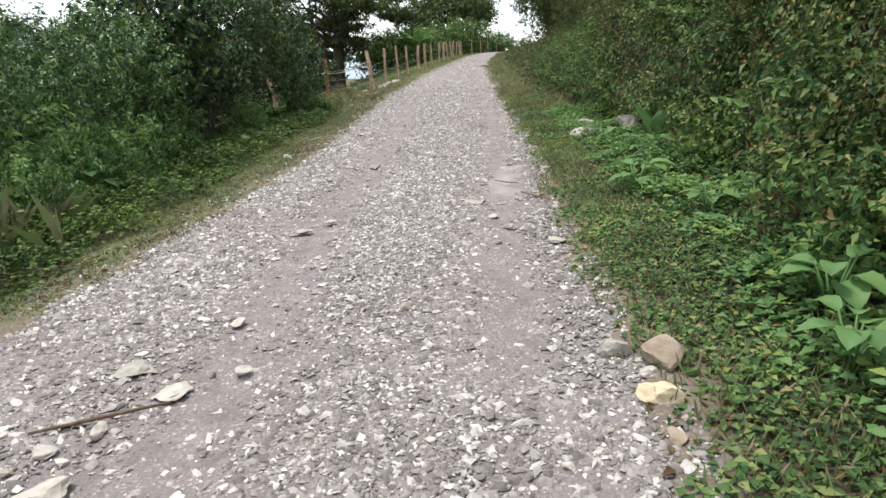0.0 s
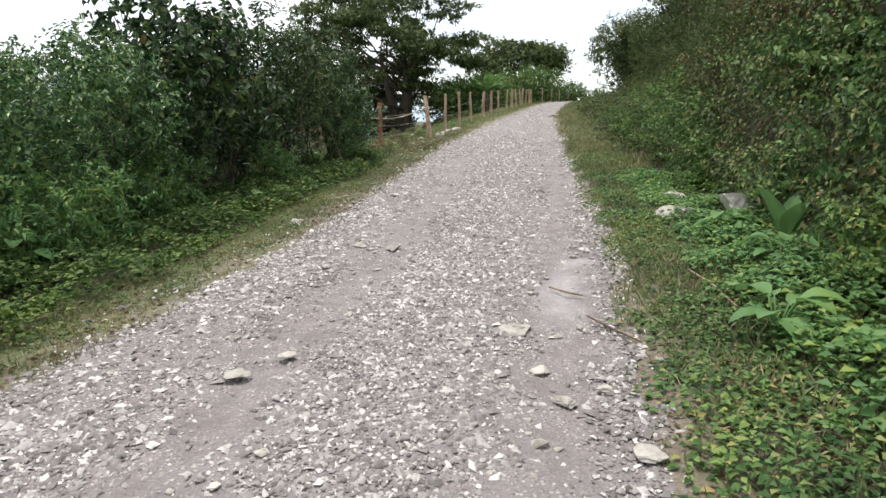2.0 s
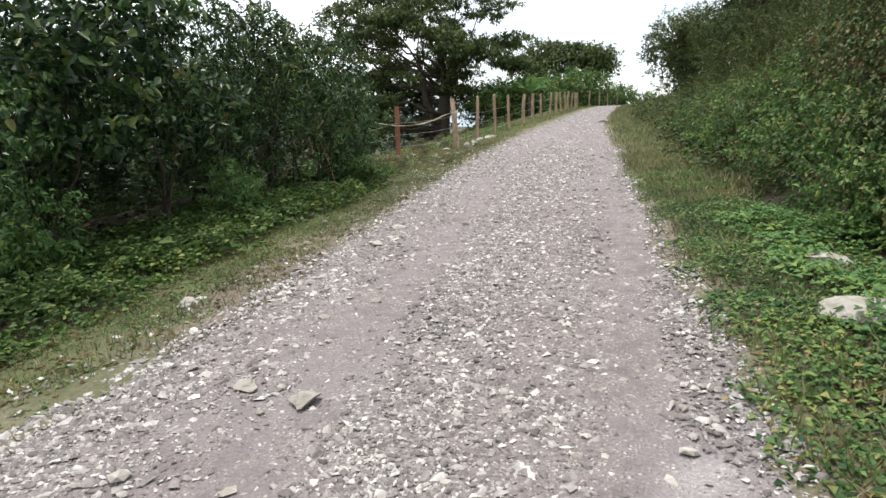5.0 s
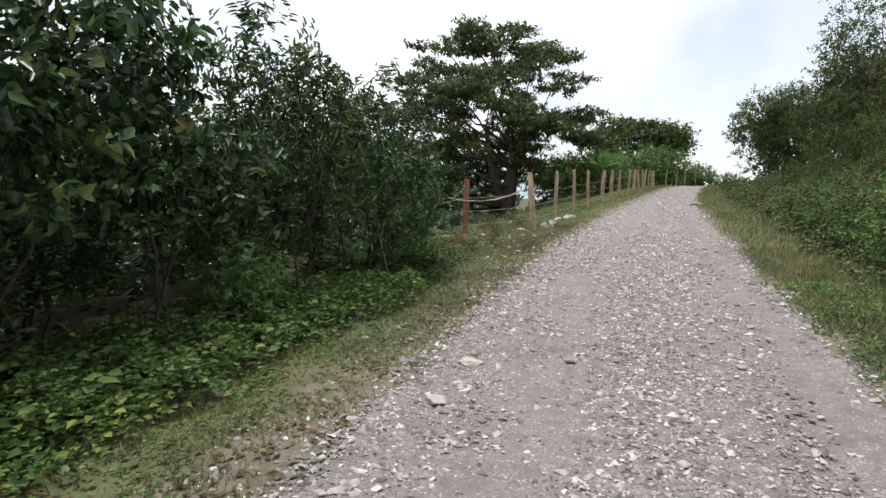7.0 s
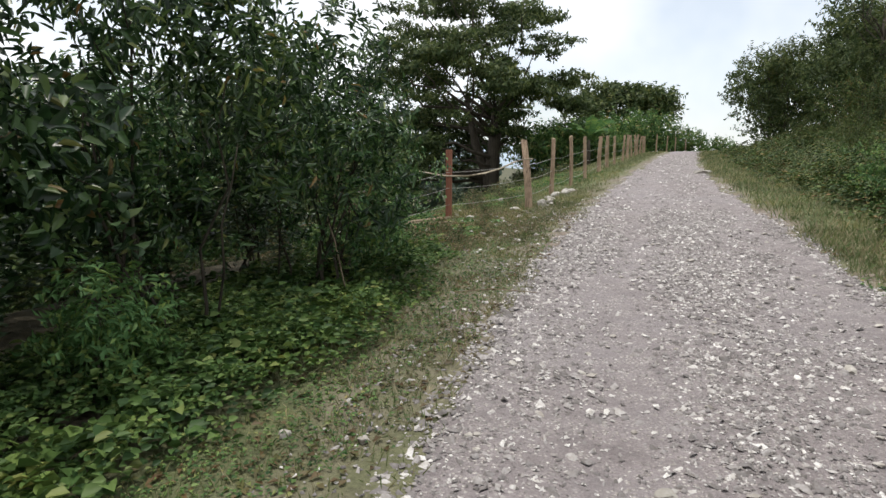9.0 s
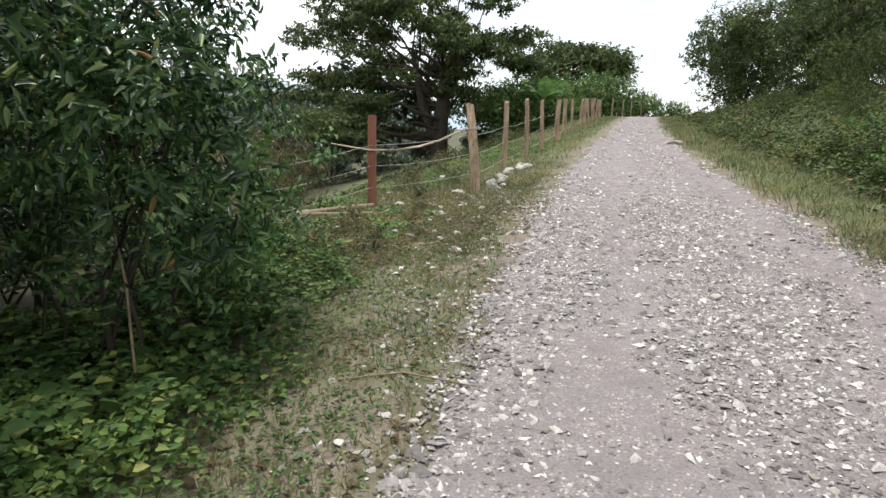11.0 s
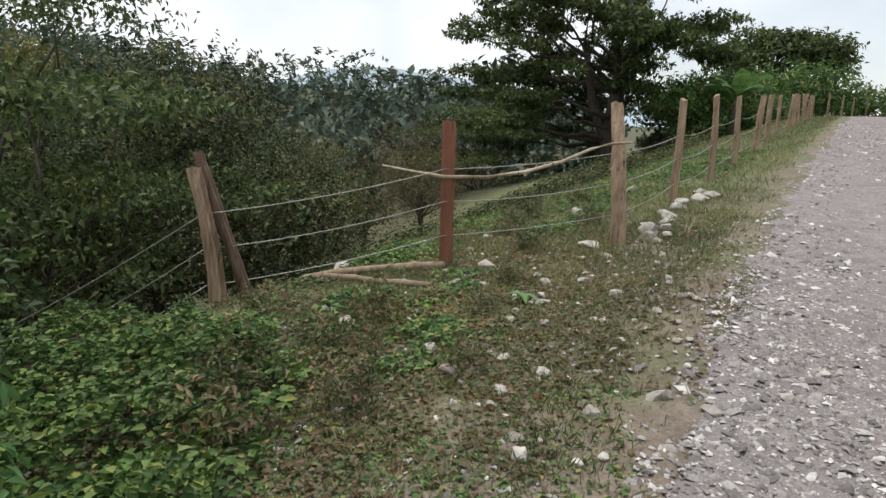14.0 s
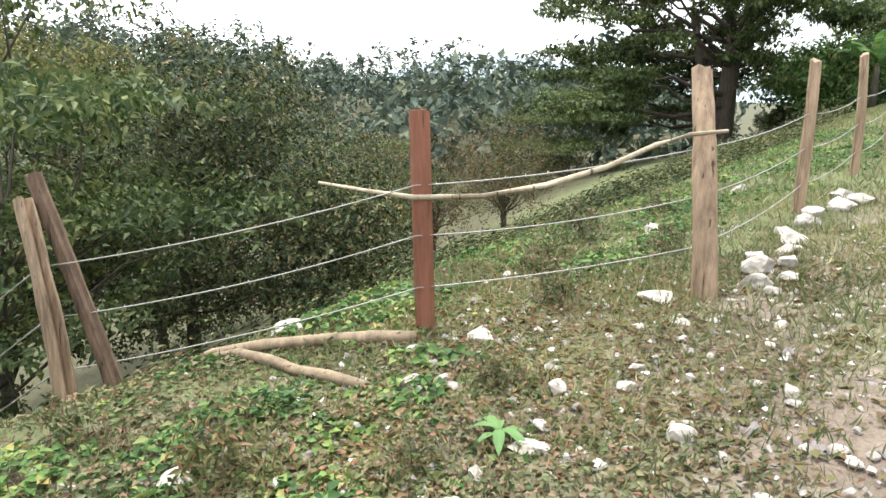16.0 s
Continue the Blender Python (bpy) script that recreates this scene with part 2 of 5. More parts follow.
def road_material():
    m, nt, bsdf = material("gravel_road", 0.95)
    co = world_co(nt)
    big, mid, fine = noise_at(nt, co, 0.7, 4), noise_at(nt, co, 6, 5, 0.7), noise_at(nt, co, 70, 3, 0.7)
    dirt = ramp(nt, mid, [(0.25, (0.165, 0.142, 0.142)), (0.5, (0.245, 0.213, 0.213)), (0.8, (0.34, 0.3, 0.3))])
    dirt = blend(nt, ramp(nt, big, [(0.4, (0, 0, 0)), (0.65, (0.6, 0.6, 0.6))]), dirt, (0.28, 0.253, 0.26))
    v = add(nt, "ShaderNodeTexVoronoi", Scale=48.0)
    nt.links.new(co, v.inputs["Vector"])
    peb = ramp(nt, v.outputs["Color"], [(0.1, (0.2, 0.18, 0.17)), (0.5, (0.42, 0.38, 0.35)), (0.9, (0.72, 0.68, 0.63))])
    far = ramp(nt, v.outputs["Distance"], [(0.25, (1, 1, 1)), (0.5, (0, 0, 0))])
    some = ramp(nt, mid, [(0.42, (0, 0, 0)), (0.58, (0.9, 0.9, 0.9))])
    mask = blend(nt, 1.0, far, some, "MULTIPLY")
    c = blend(nt, mask, dirt, peb)
    silt = nt.nodes.new("ShaderNodeAttribute")
    silt.attribute_name = "silt"
    c = blend(nt, silt.outputs["Fac"], c, ramp(nt, mid, [(0.3, (0.4, 0.365, 0.375)), (0.7, (0.58, 0.55, 0.56))]))
    c = blend(nt, 0.6, c, ramp(nt, fine, [(0.3, (0.6, 0.6, 0.6)), (0.65, (1.2, 1.2, 1.2))]), "MULTIPLY")
    nt.links.new(c, bsdf.inputs["Base Color"])
    hgt = blend(nt, 0.6, fine, mask, "ADD")
    bump(nt, bsdf, hgt, 0.8, 0.02)
    return m


LEAF_DARK = leaf_material("shrub_leaves", [(0.0, (0.011, 0.028, 0.012)), (0.5, (0.034, 0.072, 0.028)), (0.85, (0.1, 0.17, 0.062)), (0.98, (0.2, 0.25, 0.085)), (1.0, (0.24, 0.13, 0.05))], 0.6, 0.22, 0.32, 0.4)
LEAF_VINE = leaf_material("vine_leaves", [(0.0, (0.03, 0.065, 0.022)), (0.5, (0.088, 0.155, 0.046)), (0.9, (0.17, 0.24, 0.075)), (1.0, (0.27, 0.28, 0.1))], 1.3, 0.25)
LEAF_MID = leaf_material("fresh_shrub_leaves", [(0.0, (0.022, 0.06, 0.024)), (0.45, (0.075, 0.16, 0.058)), (0.85, (0.16, 0.27, 0.095)), (1.0, (0.28, 0.34, 0.12))], 0.6, 0.2, 0.35, 0.35)
LEAF_HERB = leaf_material("herb_leaves", [(0.0, (0.035, 0.085, 0.032)), (0.5, (0.1, 0.185, 0.06)), (0.85, (0.2, 0.3, 0.1)), (0.96, (0.3, 0.31, 0.12)), (1.0, (0.36, 0.27, 0.13))], 1.2)
LEAF_BANK = leaf_material("creeper_leaves", [(0.0, (0.022, 0.05, 0.016)), (0.4, (0.06, 0.1, 0.03)), (0.78, (0.125, 0.165, 0.05)), (0.93, (0.2, 0.17, 0.065)), (1.0, (0.22, 0.12, 0.06))], 0.9, 0.12)
LEAF_TREE = leaf_material("tree_leaves", [(0.0, (0.035, 0.06, 0.025)), (0.5, (0.08, 0.115, 0.045)), (1.0, (0.18, 0.2, 0.08))], 0.4)
# leaves of the far woods, lightened and blued to carry distance haze
LEAF_WOODS_HAZED = leaf_material("haze_tinted_wood_leaves", [(0.0, (0.05, 0.075, 0.07)), (0.5, (0.11, 0.14, 0.118)), (1.0, (0.19, 0.205, 0.155))], 0.13, 0.15, 0.8, 0.1)
LEAF_FAR = leaf_material("far_leaves", [(0.0, (0.016, 0.028, 0.016)), (0.45, (0.06, 0.082, 0.042)), (0.86, (0.17, 0.185, 0.085)), (1.0, (0.26, 0.17, 0.1))], 0.45, 0.15, 0.6, 0.15)
LEAF_TAN = leaf_material("tan_leaves", [(0.0, (0.09, 0.1, 0.04)), (0.6, (0.18, 0.18, 0.075)), (1.0, (0.25, 0.22, 0.1))], 0.4, 0.15, 0.7, 0.1)
LEAF_DRY = leaf_material("dry_leaves", [(0.0, (0.1, 0.06, 0.03)), (0.6, (0.17, 0.12, 0.07)), (1.0, (0.13, 0.14, 0.055))], 0.6)
LEAF_BROAD = leaf_material("broad_leaves", [(0.0, (0.1, 0.21, 0.08)), (0.7, (0.16, 0.28, 0.11)), (1.0, (0.28, 0.36, 0.1))], 2.0, 0.3, 0.5, 0.2)
LEAF_OLIVE = leaf_material("olive_weeds", [(0.0, (0.065, 0.085, 0.04)), (0.4, (0.14, 0.165, 0.08)), (0.65, (0.22, 0.215, 0.125)), (0.82, (0.27, 0.195, 0.135)), (1.0, (0.3, 0.165, 0.115))], 1.6)
GRASS = leaf_material("grass_blades", [(0.0, (0.11, 0.15, 0.058)), (0.45, (0.19, 0.22, 0.1)), (0.75, (0.3, 0.265, 0.165)), (1.0, (0.42, 0.35, 0.24))], 0.9, 0.3, 0.6)
BARK = wood_material("bark", (0.035, 0.028, 0.02), (0.1, 0.08, 0.06), 9)
POST = wood_material("weathered_wood", (0.17, 0.115, 0.075), (0.58, 0.42, 0.29), 20)
POST_DARK = wood_material("dark_old_wood", (0.07, 0.045, 0.03), (0.24, 0.16, 0.11), 20)
POST_RED = wood_material("reddish_wood", (0.2, 0.075, 0.045), (0.36, 0.15, 0.095), 18)
LOG = wood_material("old_log", (0.16, 0.12, 0.08), (0.4, 0.31, 0.21), 14)
WIRE, _wt, _wb = material("galvanised_wire", 0.5)
_wb.inputs["Base Color"].default_value = (0.34, 0.33, 0.31, 1)
_wb.inputs["Metallic"].default_value = 0.6
PALE = [(0.0, (0.15, 0.138, 0.135)), (0.35, (0.235, 0.217, 0.215)), (0.7, (0.36, 0.338, 0.332)), (0.9, (0.56, 0.537, 0.525)), (1.0, (0.74, 0.72, 0.7))]
GRAVEL = stone_material("gravel_stones", PALE, 40)
STONE = stone_material("pale_stones", [(0.0, (0.31, 0.285, 0.26)), (0.5, (0.42, 0.39, 0.36)), (1.0, (0.56, 0.53, 0.49))], 22, "object")
LIME = stone_material("white_limestone", [(0.0, (0.34, 0.32, 0.29)), (1.0, (0.5, 0.47, 0.43))], 16, "object")
BROWN_STONE = stone_material("brown_stone", [(0.0, (0.34, 0.28, 0.22)), (1.0, (0.36, 0.3, 0.24))], 16, "object")
YELLOW_STONE = stone_material("yellow_stone", [(0.0, (0.62, 0.52, 0.36)), (1.0, (0.64, 0.54, 0.38))], 16, "object")
EARTH = ground_material()
ROAD = road_material()
# far mountain: blue aerial haze is put into the base colour
HAZE, _ht, _hb = material("haze_tinted_mountain", 1.0)
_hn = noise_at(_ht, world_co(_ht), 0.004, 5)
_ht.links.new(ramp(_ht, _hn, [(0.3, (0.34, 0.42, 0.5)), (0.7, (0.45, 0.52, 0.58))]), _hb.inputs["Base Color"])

# ---- ground and road ----
def spread(lo, hi, step, far, grow=1.25):
    v = list(np.arange(lo, hi + step / 2, step))
    s = step
    while v[-1] < far:
        s *= grow
        v.append(v[-1] + s)
    s = step
    while v[0] > -far:
        s *= grow
        v.insert(0, v[0] - s)
    return np.array(v)


def road_inside(x, y):
    return np.minimum(x - edge_l(y), edge_r(y) - x)


gx = spread(-6.5, 6.5, 0.14, 2500, 1.16)
gy = spread(-4, 27, 0.18, 2500, 1.1)
GX, GY = np.meshgrid(gx, gy)
GZ = height(GX, GY) + 0.05 * fbm(GX * 2.5, GY * 2.5, 11) * sm(1.5 - road_inside(GX, GY) * 4)
inside = sm((road_inside(GX, GY) + 0.05) / 0.3) * (GY < 75)
GZ = GZ - 0.05 * inside
GZ = np.where(np.hypot(GX, GY) > 260, np.minimum(GZ, -6), GZ)
nx, ny = len(gx), len(gy)
idx = np.arange(nx * ny).reshape(ny, nx)
GF = np.stack([idx[:-1, :-1], idx[:-1, 1:], idx[1:, 1:], idx[1:, :-1]], -1).reshape(-1, 4)
gme = mesh_np("ground", np.stack([GX, GY, GZ], -1).reshape(-1, 3), GF, EARTH, True)
wob = 0.5 * fbm(GX * 1.3, GY * 1.3, 21)
left_w = np.interp(GY, [0, 9, 14, 17, 19, 24, 30], [0.5, 0.8, 1.1, 1.9, 3.4, 1.2, 0.7])
dirt = sm((left_w + wob - (edge_l(GY) - GX)) / 0.5) * (GX < 1) + sm((0.55 + wob - (GX - edge_r(GY))) / 0.4) * (GX > 1)
grassy = np.clip(sm((GX + 18 - 6 * wob) / 4) * sm((GY - 17) / 3) + (GX > 1) * sm((GY - 14) / 6) + 0.3 * sm((-8 - GX) / 2) + 0.8 * (GX < 1) * sm((1.7 + wob - (edge_l(GY) - GX)) / 0.6), 0, 1)
for nm, val in (("dirt", np.clip(dirt, 0, 1)), ("grass", grassy)):
    a = gme.attributes.new(nm, "FLOAT", "POINT")
    a.data.foreach_set("value", val.astype(np.float32).ravel())
tagged(new("ground", gme), "weedy earth sloping from a bank to a valley", "ground", kind="structure")

ry = np.concatenate([np.arange(-9, 27, 0.09), np.arange(27, 74, 0.4)])
ru = np.linspace(-0.12, 1.12, 50)
RY = ry[:, None] + 0 * ru[None]
RL = edge_l(RY) + 0.6 * fbm(RY * 0.9, RY * 0, 31) + 0.25 * fbm(RY * 4, RY * 0, 32)
RR = edge_r(RY) + 0.55 * fbm(RY * 0.9, RY * 0, 33) + 0.25 * fbm(RY * 4, RY * 0, 34)
RX = RL + (RR - RL) * ru[None]


def ruts(u, y):
    """Where the wheels run, 0 to 1."""
    left = np.interp(y, [3, 6, 12, 20], [0.42, 0.34, 0.31, 0.3]) + 0.05 * fbm(y * 0.5, 0 * y, 35)
    return np.exp(-((u - left) / 0.09) ** 2) + np.exp(-((u - 0.87) / 0.07) ** 2)


def road_rough(x, y, u):
    """Ruts and bumps of the road's surface."""
    rut = ruts(u, y)
    return 0.035 * fbm(x * 3, y * 3, 41) + 0.016 * fbm(x * 14, y * 14, 42) - 0.025 * rut * sm(2 - y / 30)


RZ = height(RX, RY) + road_rough(RX, RY, ru[None])
RZ = RZ - 0.06 * sm((np.abs(ru[None] - 0.5) - 0.47) / 0.12)
n0, n1 = RX.shape
idx = np.arange(n0 * n1).reshape(n0, n1)
RF = np.stack([idx[:-1, :-1], idx[:-1, 1:], idx[1:, 1:], idx[1:, :-1]], -1).reshape(-1, 4)
rme = mesh_np("road", np.stack([RX, RY, RZ], -1).reshape(-1, 3), RF, ROAD, True)
# a patch of pale washed silt in the wheel track
silt = 1.0 - np.hypot((RX - 2.8) / 0.25, (RY - 6.6) / 1.15) + 2.2 * fbm(RX * 4, RY * 2.5, 36)
a = rme.attributes.new("silt", "FLOAT", "POINT")
a.data.foreach_set("value", (0.75 * sm(silt * 0.9)).astype(np.float32).ravel())
road = tagged(new("road", rme),
              "pale stony dirt road with loose gravel", "road", kind="structure")


def on_road(u, y):
    return edge_l(y) + (edge_r(y) - edge_l(y)) * u


def scatter(x0, x1, y0, y1, density):
    """Random places in a strip between two lines of x along y."""
    width = 14.0
    n = int(density * (y1 - y0) * width)
    y = rng.uniform(y0, y1, n)
    a, b = x0(y), x1(y)
    keep = rng.uniform(0, width, n) < (b - a)
    y, a, b = y[keep], a[keep], b[keep]
    return a + (b - a) * rng.uniform(0, 1, len(y)), y


OCT = np.array([[1, 0.1, -0.4], [-0.35, 0.85, -0.4], [-0.9, -0.3, -0.4], [0.3, -0.9, -0.4], [0.35, 0.25, 1.1], [-0.35, -0.1, 1.0]], float)
OCT_F = np.array([[0, 1, 4], [1, 5, 4], [1, 2, 5], [2, 3, 5], [3, 4, 5], [3, 0, 4]])


def chips(x, y, z, size):
    """Loose angular stones, joined."""
    n = len(x)
    V = OCT[None] * rng.uniform(0.55, 1.25, (n, 6, 1)) * np.stack([size * rng.uniform(0.8, 1.5, n), size * rng.uniform(0.6, 1.0, n), size * rng.uniform(0.22, 0.45, n)], -1)[:, None]
    V = V + rng.normal(size=(n, 6, 3)) * (size * 0.16)[:, None, None]
    a = rng.uniform(0, 6.283, n)
    c, s = np.cos(a)[:, None], np.sin(a)[:, None]
    V = np.stack([V[..., 0] * c - V[..., 1] * s, V[..., 0] * s + V[..., 1] * c, V[..., 2]], -1)
    V += np.stack([x, y, z], -1)[:, None]
    return V.reshape(-1, 3), (np.arange(n)[:, None, None] * 6 + OCT_F).reshape(-1, 3)


def gravel(y0, y1, density, lo, hi):
    x, y = scatter(lambda q: edge_l(q) - 0.12, lambda q: edge_r(q) + 0.14, y0, y1, density)
    u = (x - edge_l(y)) / (edge_r(y) - edge_l(y))
    track = ruts(u, y) * np.interp(y, [1.5, 3.5, 14, 20], [0.25, 0.9, 0.85, 0.65])
    bare = sm(1.6 - np.hypot((x - 2.8) / 0.25, (y - 6.6) / 1.1) + 1.5 * fbm(x * 4, y * 2.5, 36))
    keep = rng.uniform(0, 1, len(x)) < (1 - track) * np.clip(0.66 + 1.5 * fbm(x * 1.1, y * 0.6, 51), 0.3, 1) * (1 - 0.9 * bare)
    x, y, u = x[keep], y[keep], u[keep]
    size = lo * np.exp(np.abs(rng.normal(size=len(x))) * 0.6)
    size = np.minimum(size, hi)
    z = height(x, y) + road_rough(x, y, u) + size * 0.12
    return chips(x, y, z, size)


V, F = join(gravel(-1, 8, 3900, 0.0074, 0.034), gravel(-1, 8, 130, 0.018, 0.04), gravel(8, 15, 2100, 0.0075, 0.038), gravel(8, 22, 130, 0.016, 0.04), gravel(15, 22, 1700, 0.0078, 0.04), gravel(22, 45, 130, 0.015, 0.04))
mid = line((-2, 2.2), (3, 2.15), (5.4, 1.92), (7, 1.76), (12, 1.35), (18, 0.7), (22, 0.35))
x, y = scatter(lambda q: mid(q) - 0.42, lambda q: mid(q) + 0.42, -1, 20, 1500)
keep = (np.abs(x - mid(y)) + 0.5 * fbm(x * 2, y * 1.2, 57) < 0.3 * rng.uniform(0.5, 1.3, len(x))) & (rng.uniform(0, 1, len(x)) < np.interp(y, [0, 8, 12, 20], [1, 1, 0.5, 0.3]))
x, y = x[keep], y[keep]
size = np.minimum(0.0105 * np.exp(np.abs(rng.normal(size=len(x))) * 0.35), 0.026)
V, F = join((V, F), chips(x, y, height(x, y) + road_rough(x, y, (x - edge_l(y)) / (edge_r(y) - edge_l(y))) + size * 0.3, size))
x, y = scatter(lambda q: np.maximum(edge_l(q) - 2.6, brow(q) + 0.3), lambda q: edge_l(q) + 0.2, 16.5, 24, 150)
keep = fbm(x * 1.4, y * 1.4, 61) > -0.1
CLEAR_V, CLEAR_F = chips(x[keep], y[keep], height(x, y)[keep] + 0.006, np.minimum(0.009 * np.exp(np.abs(rng.normal(size=keep.sum())) * 0.7), 0.045))
x, y = scatter(lambda q: edge_l(q) - 0.6, lambda q: edge_l(q) + 0.15, -1, 17, 260)
SIDE_V, SIDE_F = chips(x, y, height(x, y) + 0.004, np.minimum(0.008 * np.exp(np.abs(rng.normal(size=len(x))) * 0.6), 0.04))
tagged(new("stony_ground", mesh_np("stony_ground", *join((CLEAR_V, CLEAR_F), (SIDE_V, SIDE_F)), GRAVEL)), "pale stone chips strewn over the verge", "stones", kind="stuff")
tagged(new("gravel", mesh_np("gravel", V, F, GRAVEL)), "loose pale grey gravel strewn over the road", "gravel", kind="stuff")


def boulder(name, r, flat, seed, mat, rough=0.25, level=2):
    """An uneven angular stone."""
    bm = bmesh.new()
    bmesh.ops.create_icosphere(bm, subdivisions=level, radius=1)
    rr = random.Random(seed)
    planes = [(Vector((rr.gauss(0, 1), rr.gauss(0, 1), rr.gauss(0, 1))).normalized(), rr.uniform(0.42, 0.82)) for _ in range(12)]
    for v in bm.verts:
        for n, d in planes:
            k = v.co.dot(n) - d
            if k > 0:
                v.co -= n * k
        v.co += v.co.normalized() * rough * 0.5 * noise.noise(v.co * 2.9 + Vector((seed, 0, 0)))
        v.co.z *= flat
        v.co *= r
    me = bpy.data.meshes.new(name)
    bm.to_mesh(me)
    bm.free()
    me.materials.append(mat)
    return me


def place(x, y, r=1.0, turn=0.0, sink=0.3, flat=0.6):
    return pose(x, y, float(height(x, y)) + r * flat * (1 - 2 * sink) * 0.7, 0, 0, turn) @ Matrix.Scale(1, 4)


# single stones of the road, as pieces of it
kinds = [boulder("stone", 1, 0.42, 60 + i, STONE, 0.3, 1) for i in range(7)]
for i in range(290):
    yy = rng.uniform(-0.5, 21)
    uu = rng.uniform(0.02, 0.98)
    xx = float(on_road(uu, np.array(yy)))
    r = 0.025 * math.exp(abs(rng.normal()) * 0.42)
    ob = new("stone", kinds[i % 7])
    ob.parent = road
    ob.matrix_world = pose(xx, yy, float(height(xx, yy) + road_rough(np.array(xx), np.array(yy), uu)) + 0.22 * r, rng.uniform(-12, 12), rng.uniform(-12, 12), rng.uniform(0, 360)) @ Matrix.Scale(r, 4)


def lone_stone(x, y, r, flat, seed, mat, label, group="", turn=0.0, name="stone", up=0.3):
    ob = new(name, boulder("stone", r, flat, seed, mat, 0.25, 3))
    ob.matrix_world = pose(x, y, float(height(x, y)) + up * r * flat, 0, 0, turn)
    return tagged(ob, label, "stone", group)


lone_stone(3.47, 2.5, 0.085, 0.7, 1, LIME, "angular white stone at the gravel edge of the road")
lone_stone(3.66, 2.4, 0.125, 0.75, 2, BROWN_STONE, "brown rounded stone at the edge of the road")
lone_stone(3.6, 2.08, 0.11, 0.6, 3, YELLOW_STONE, "yellowish angular stone lying in roadside grass")
lone_stone(3.57, 2.3, 0.05, 0.6, 4, STONE, "small pale stone between larger roadside stones")
lone_stone(3.6, 1.8, 0.06, 0.6, 5, BROWN_STONE, "small brown stone at the edge of the road")
lone_stone(1.15, 2.28, 0.14, 0.22, 6, LIME, "flat white stone set into the road", turn=10)
lone_stone(1.44, 2.12, 0.11, 0.2, 7, LIME, "flat pale stone set into the road", turn=30, up=-0.3)
for i, (x, y, r) in enumerate([(1.31, 5.04, 0.06), (1.18, 4.73, 0.075), (2.55, 5.72, 0.06), (2.9, 4.74, 0.07), (3.27, 4.33, 0.085), (3.51, 3.48, 0.075), (2.76, 5.07, 0.07), (3.09, 4.91, 0.06), (1.42, 2.86, 0.06), (0.52, 3.76, 0.075), (1.69, 2.3, 0.05), (0.69, 12.2, 0.055), (-0.78, 17.65, 0.07), (-0.73, 17.0, 0.05)]):
    lone_stone(x, y, r, 0.35, 30 + i, LIME if i % 3 else STONE, "pale flat stone half sunk in the road", "large stones of the road", 40 * i)
lone_stone(1.17, 1.62, 0.07, 0.4, 8, STONE, "grey stone lying on the road")
lone_stone(1.35, 1.35, 0.14, 0.3, 9, LIME, "long pale stone set into the road", turn=-10)
lone_stone(2.56, 5.75, 0.15, 0.2, 10, STONE, "flat brownish stone worn into the wheel track", up=-0.62)
lone_stone(1.11, 7.69, 0.1, 0.4, 11, LIME, "white stone lying on the road")
lone_stone(0.75, 7.75, 0.075, 0.4, 12, LIME, "small white stone lying on the road")
lone_stone(-0.53, 8.94, 0.1, 0.5, 13, LIME, "pale flat stone on the bare verge", turn=20)
lone_stone(0.02, 11.78, 0.11, 0.35, 14, STONE, "pale flat stone at the road edge")
lone_stone(0.13, 10.94, 0.1, 0.35, 15, STONE, "grey stone at the road edge")
lone_stone(1.0, 31.0, 0.3, 0.3, 16, LIME, "white stone at the edge of the road far ahead")
lone_stone(3.86, 9.35, 0.24, 0.4, 17, LIME, "flat pale rock half hidden in weeds", turn=40, name="rock", up=0.55)
lone_stone(4.48, 9.3, 0.22, 0.8, 18, LIME, "bluish white rock at the foot of the bank", name="rock", up=0.8)
lone_stone(3.95, 10.6, 0.22, 0.45, 19, LIME, "pale rock among weeds below the bank", name="rock")

# ---- the fence ----
PALE_WOOD = wood_material("peeled_branch", (0.3, 0.25, 0.17), (0.58, 0.5, 0.38), 14)


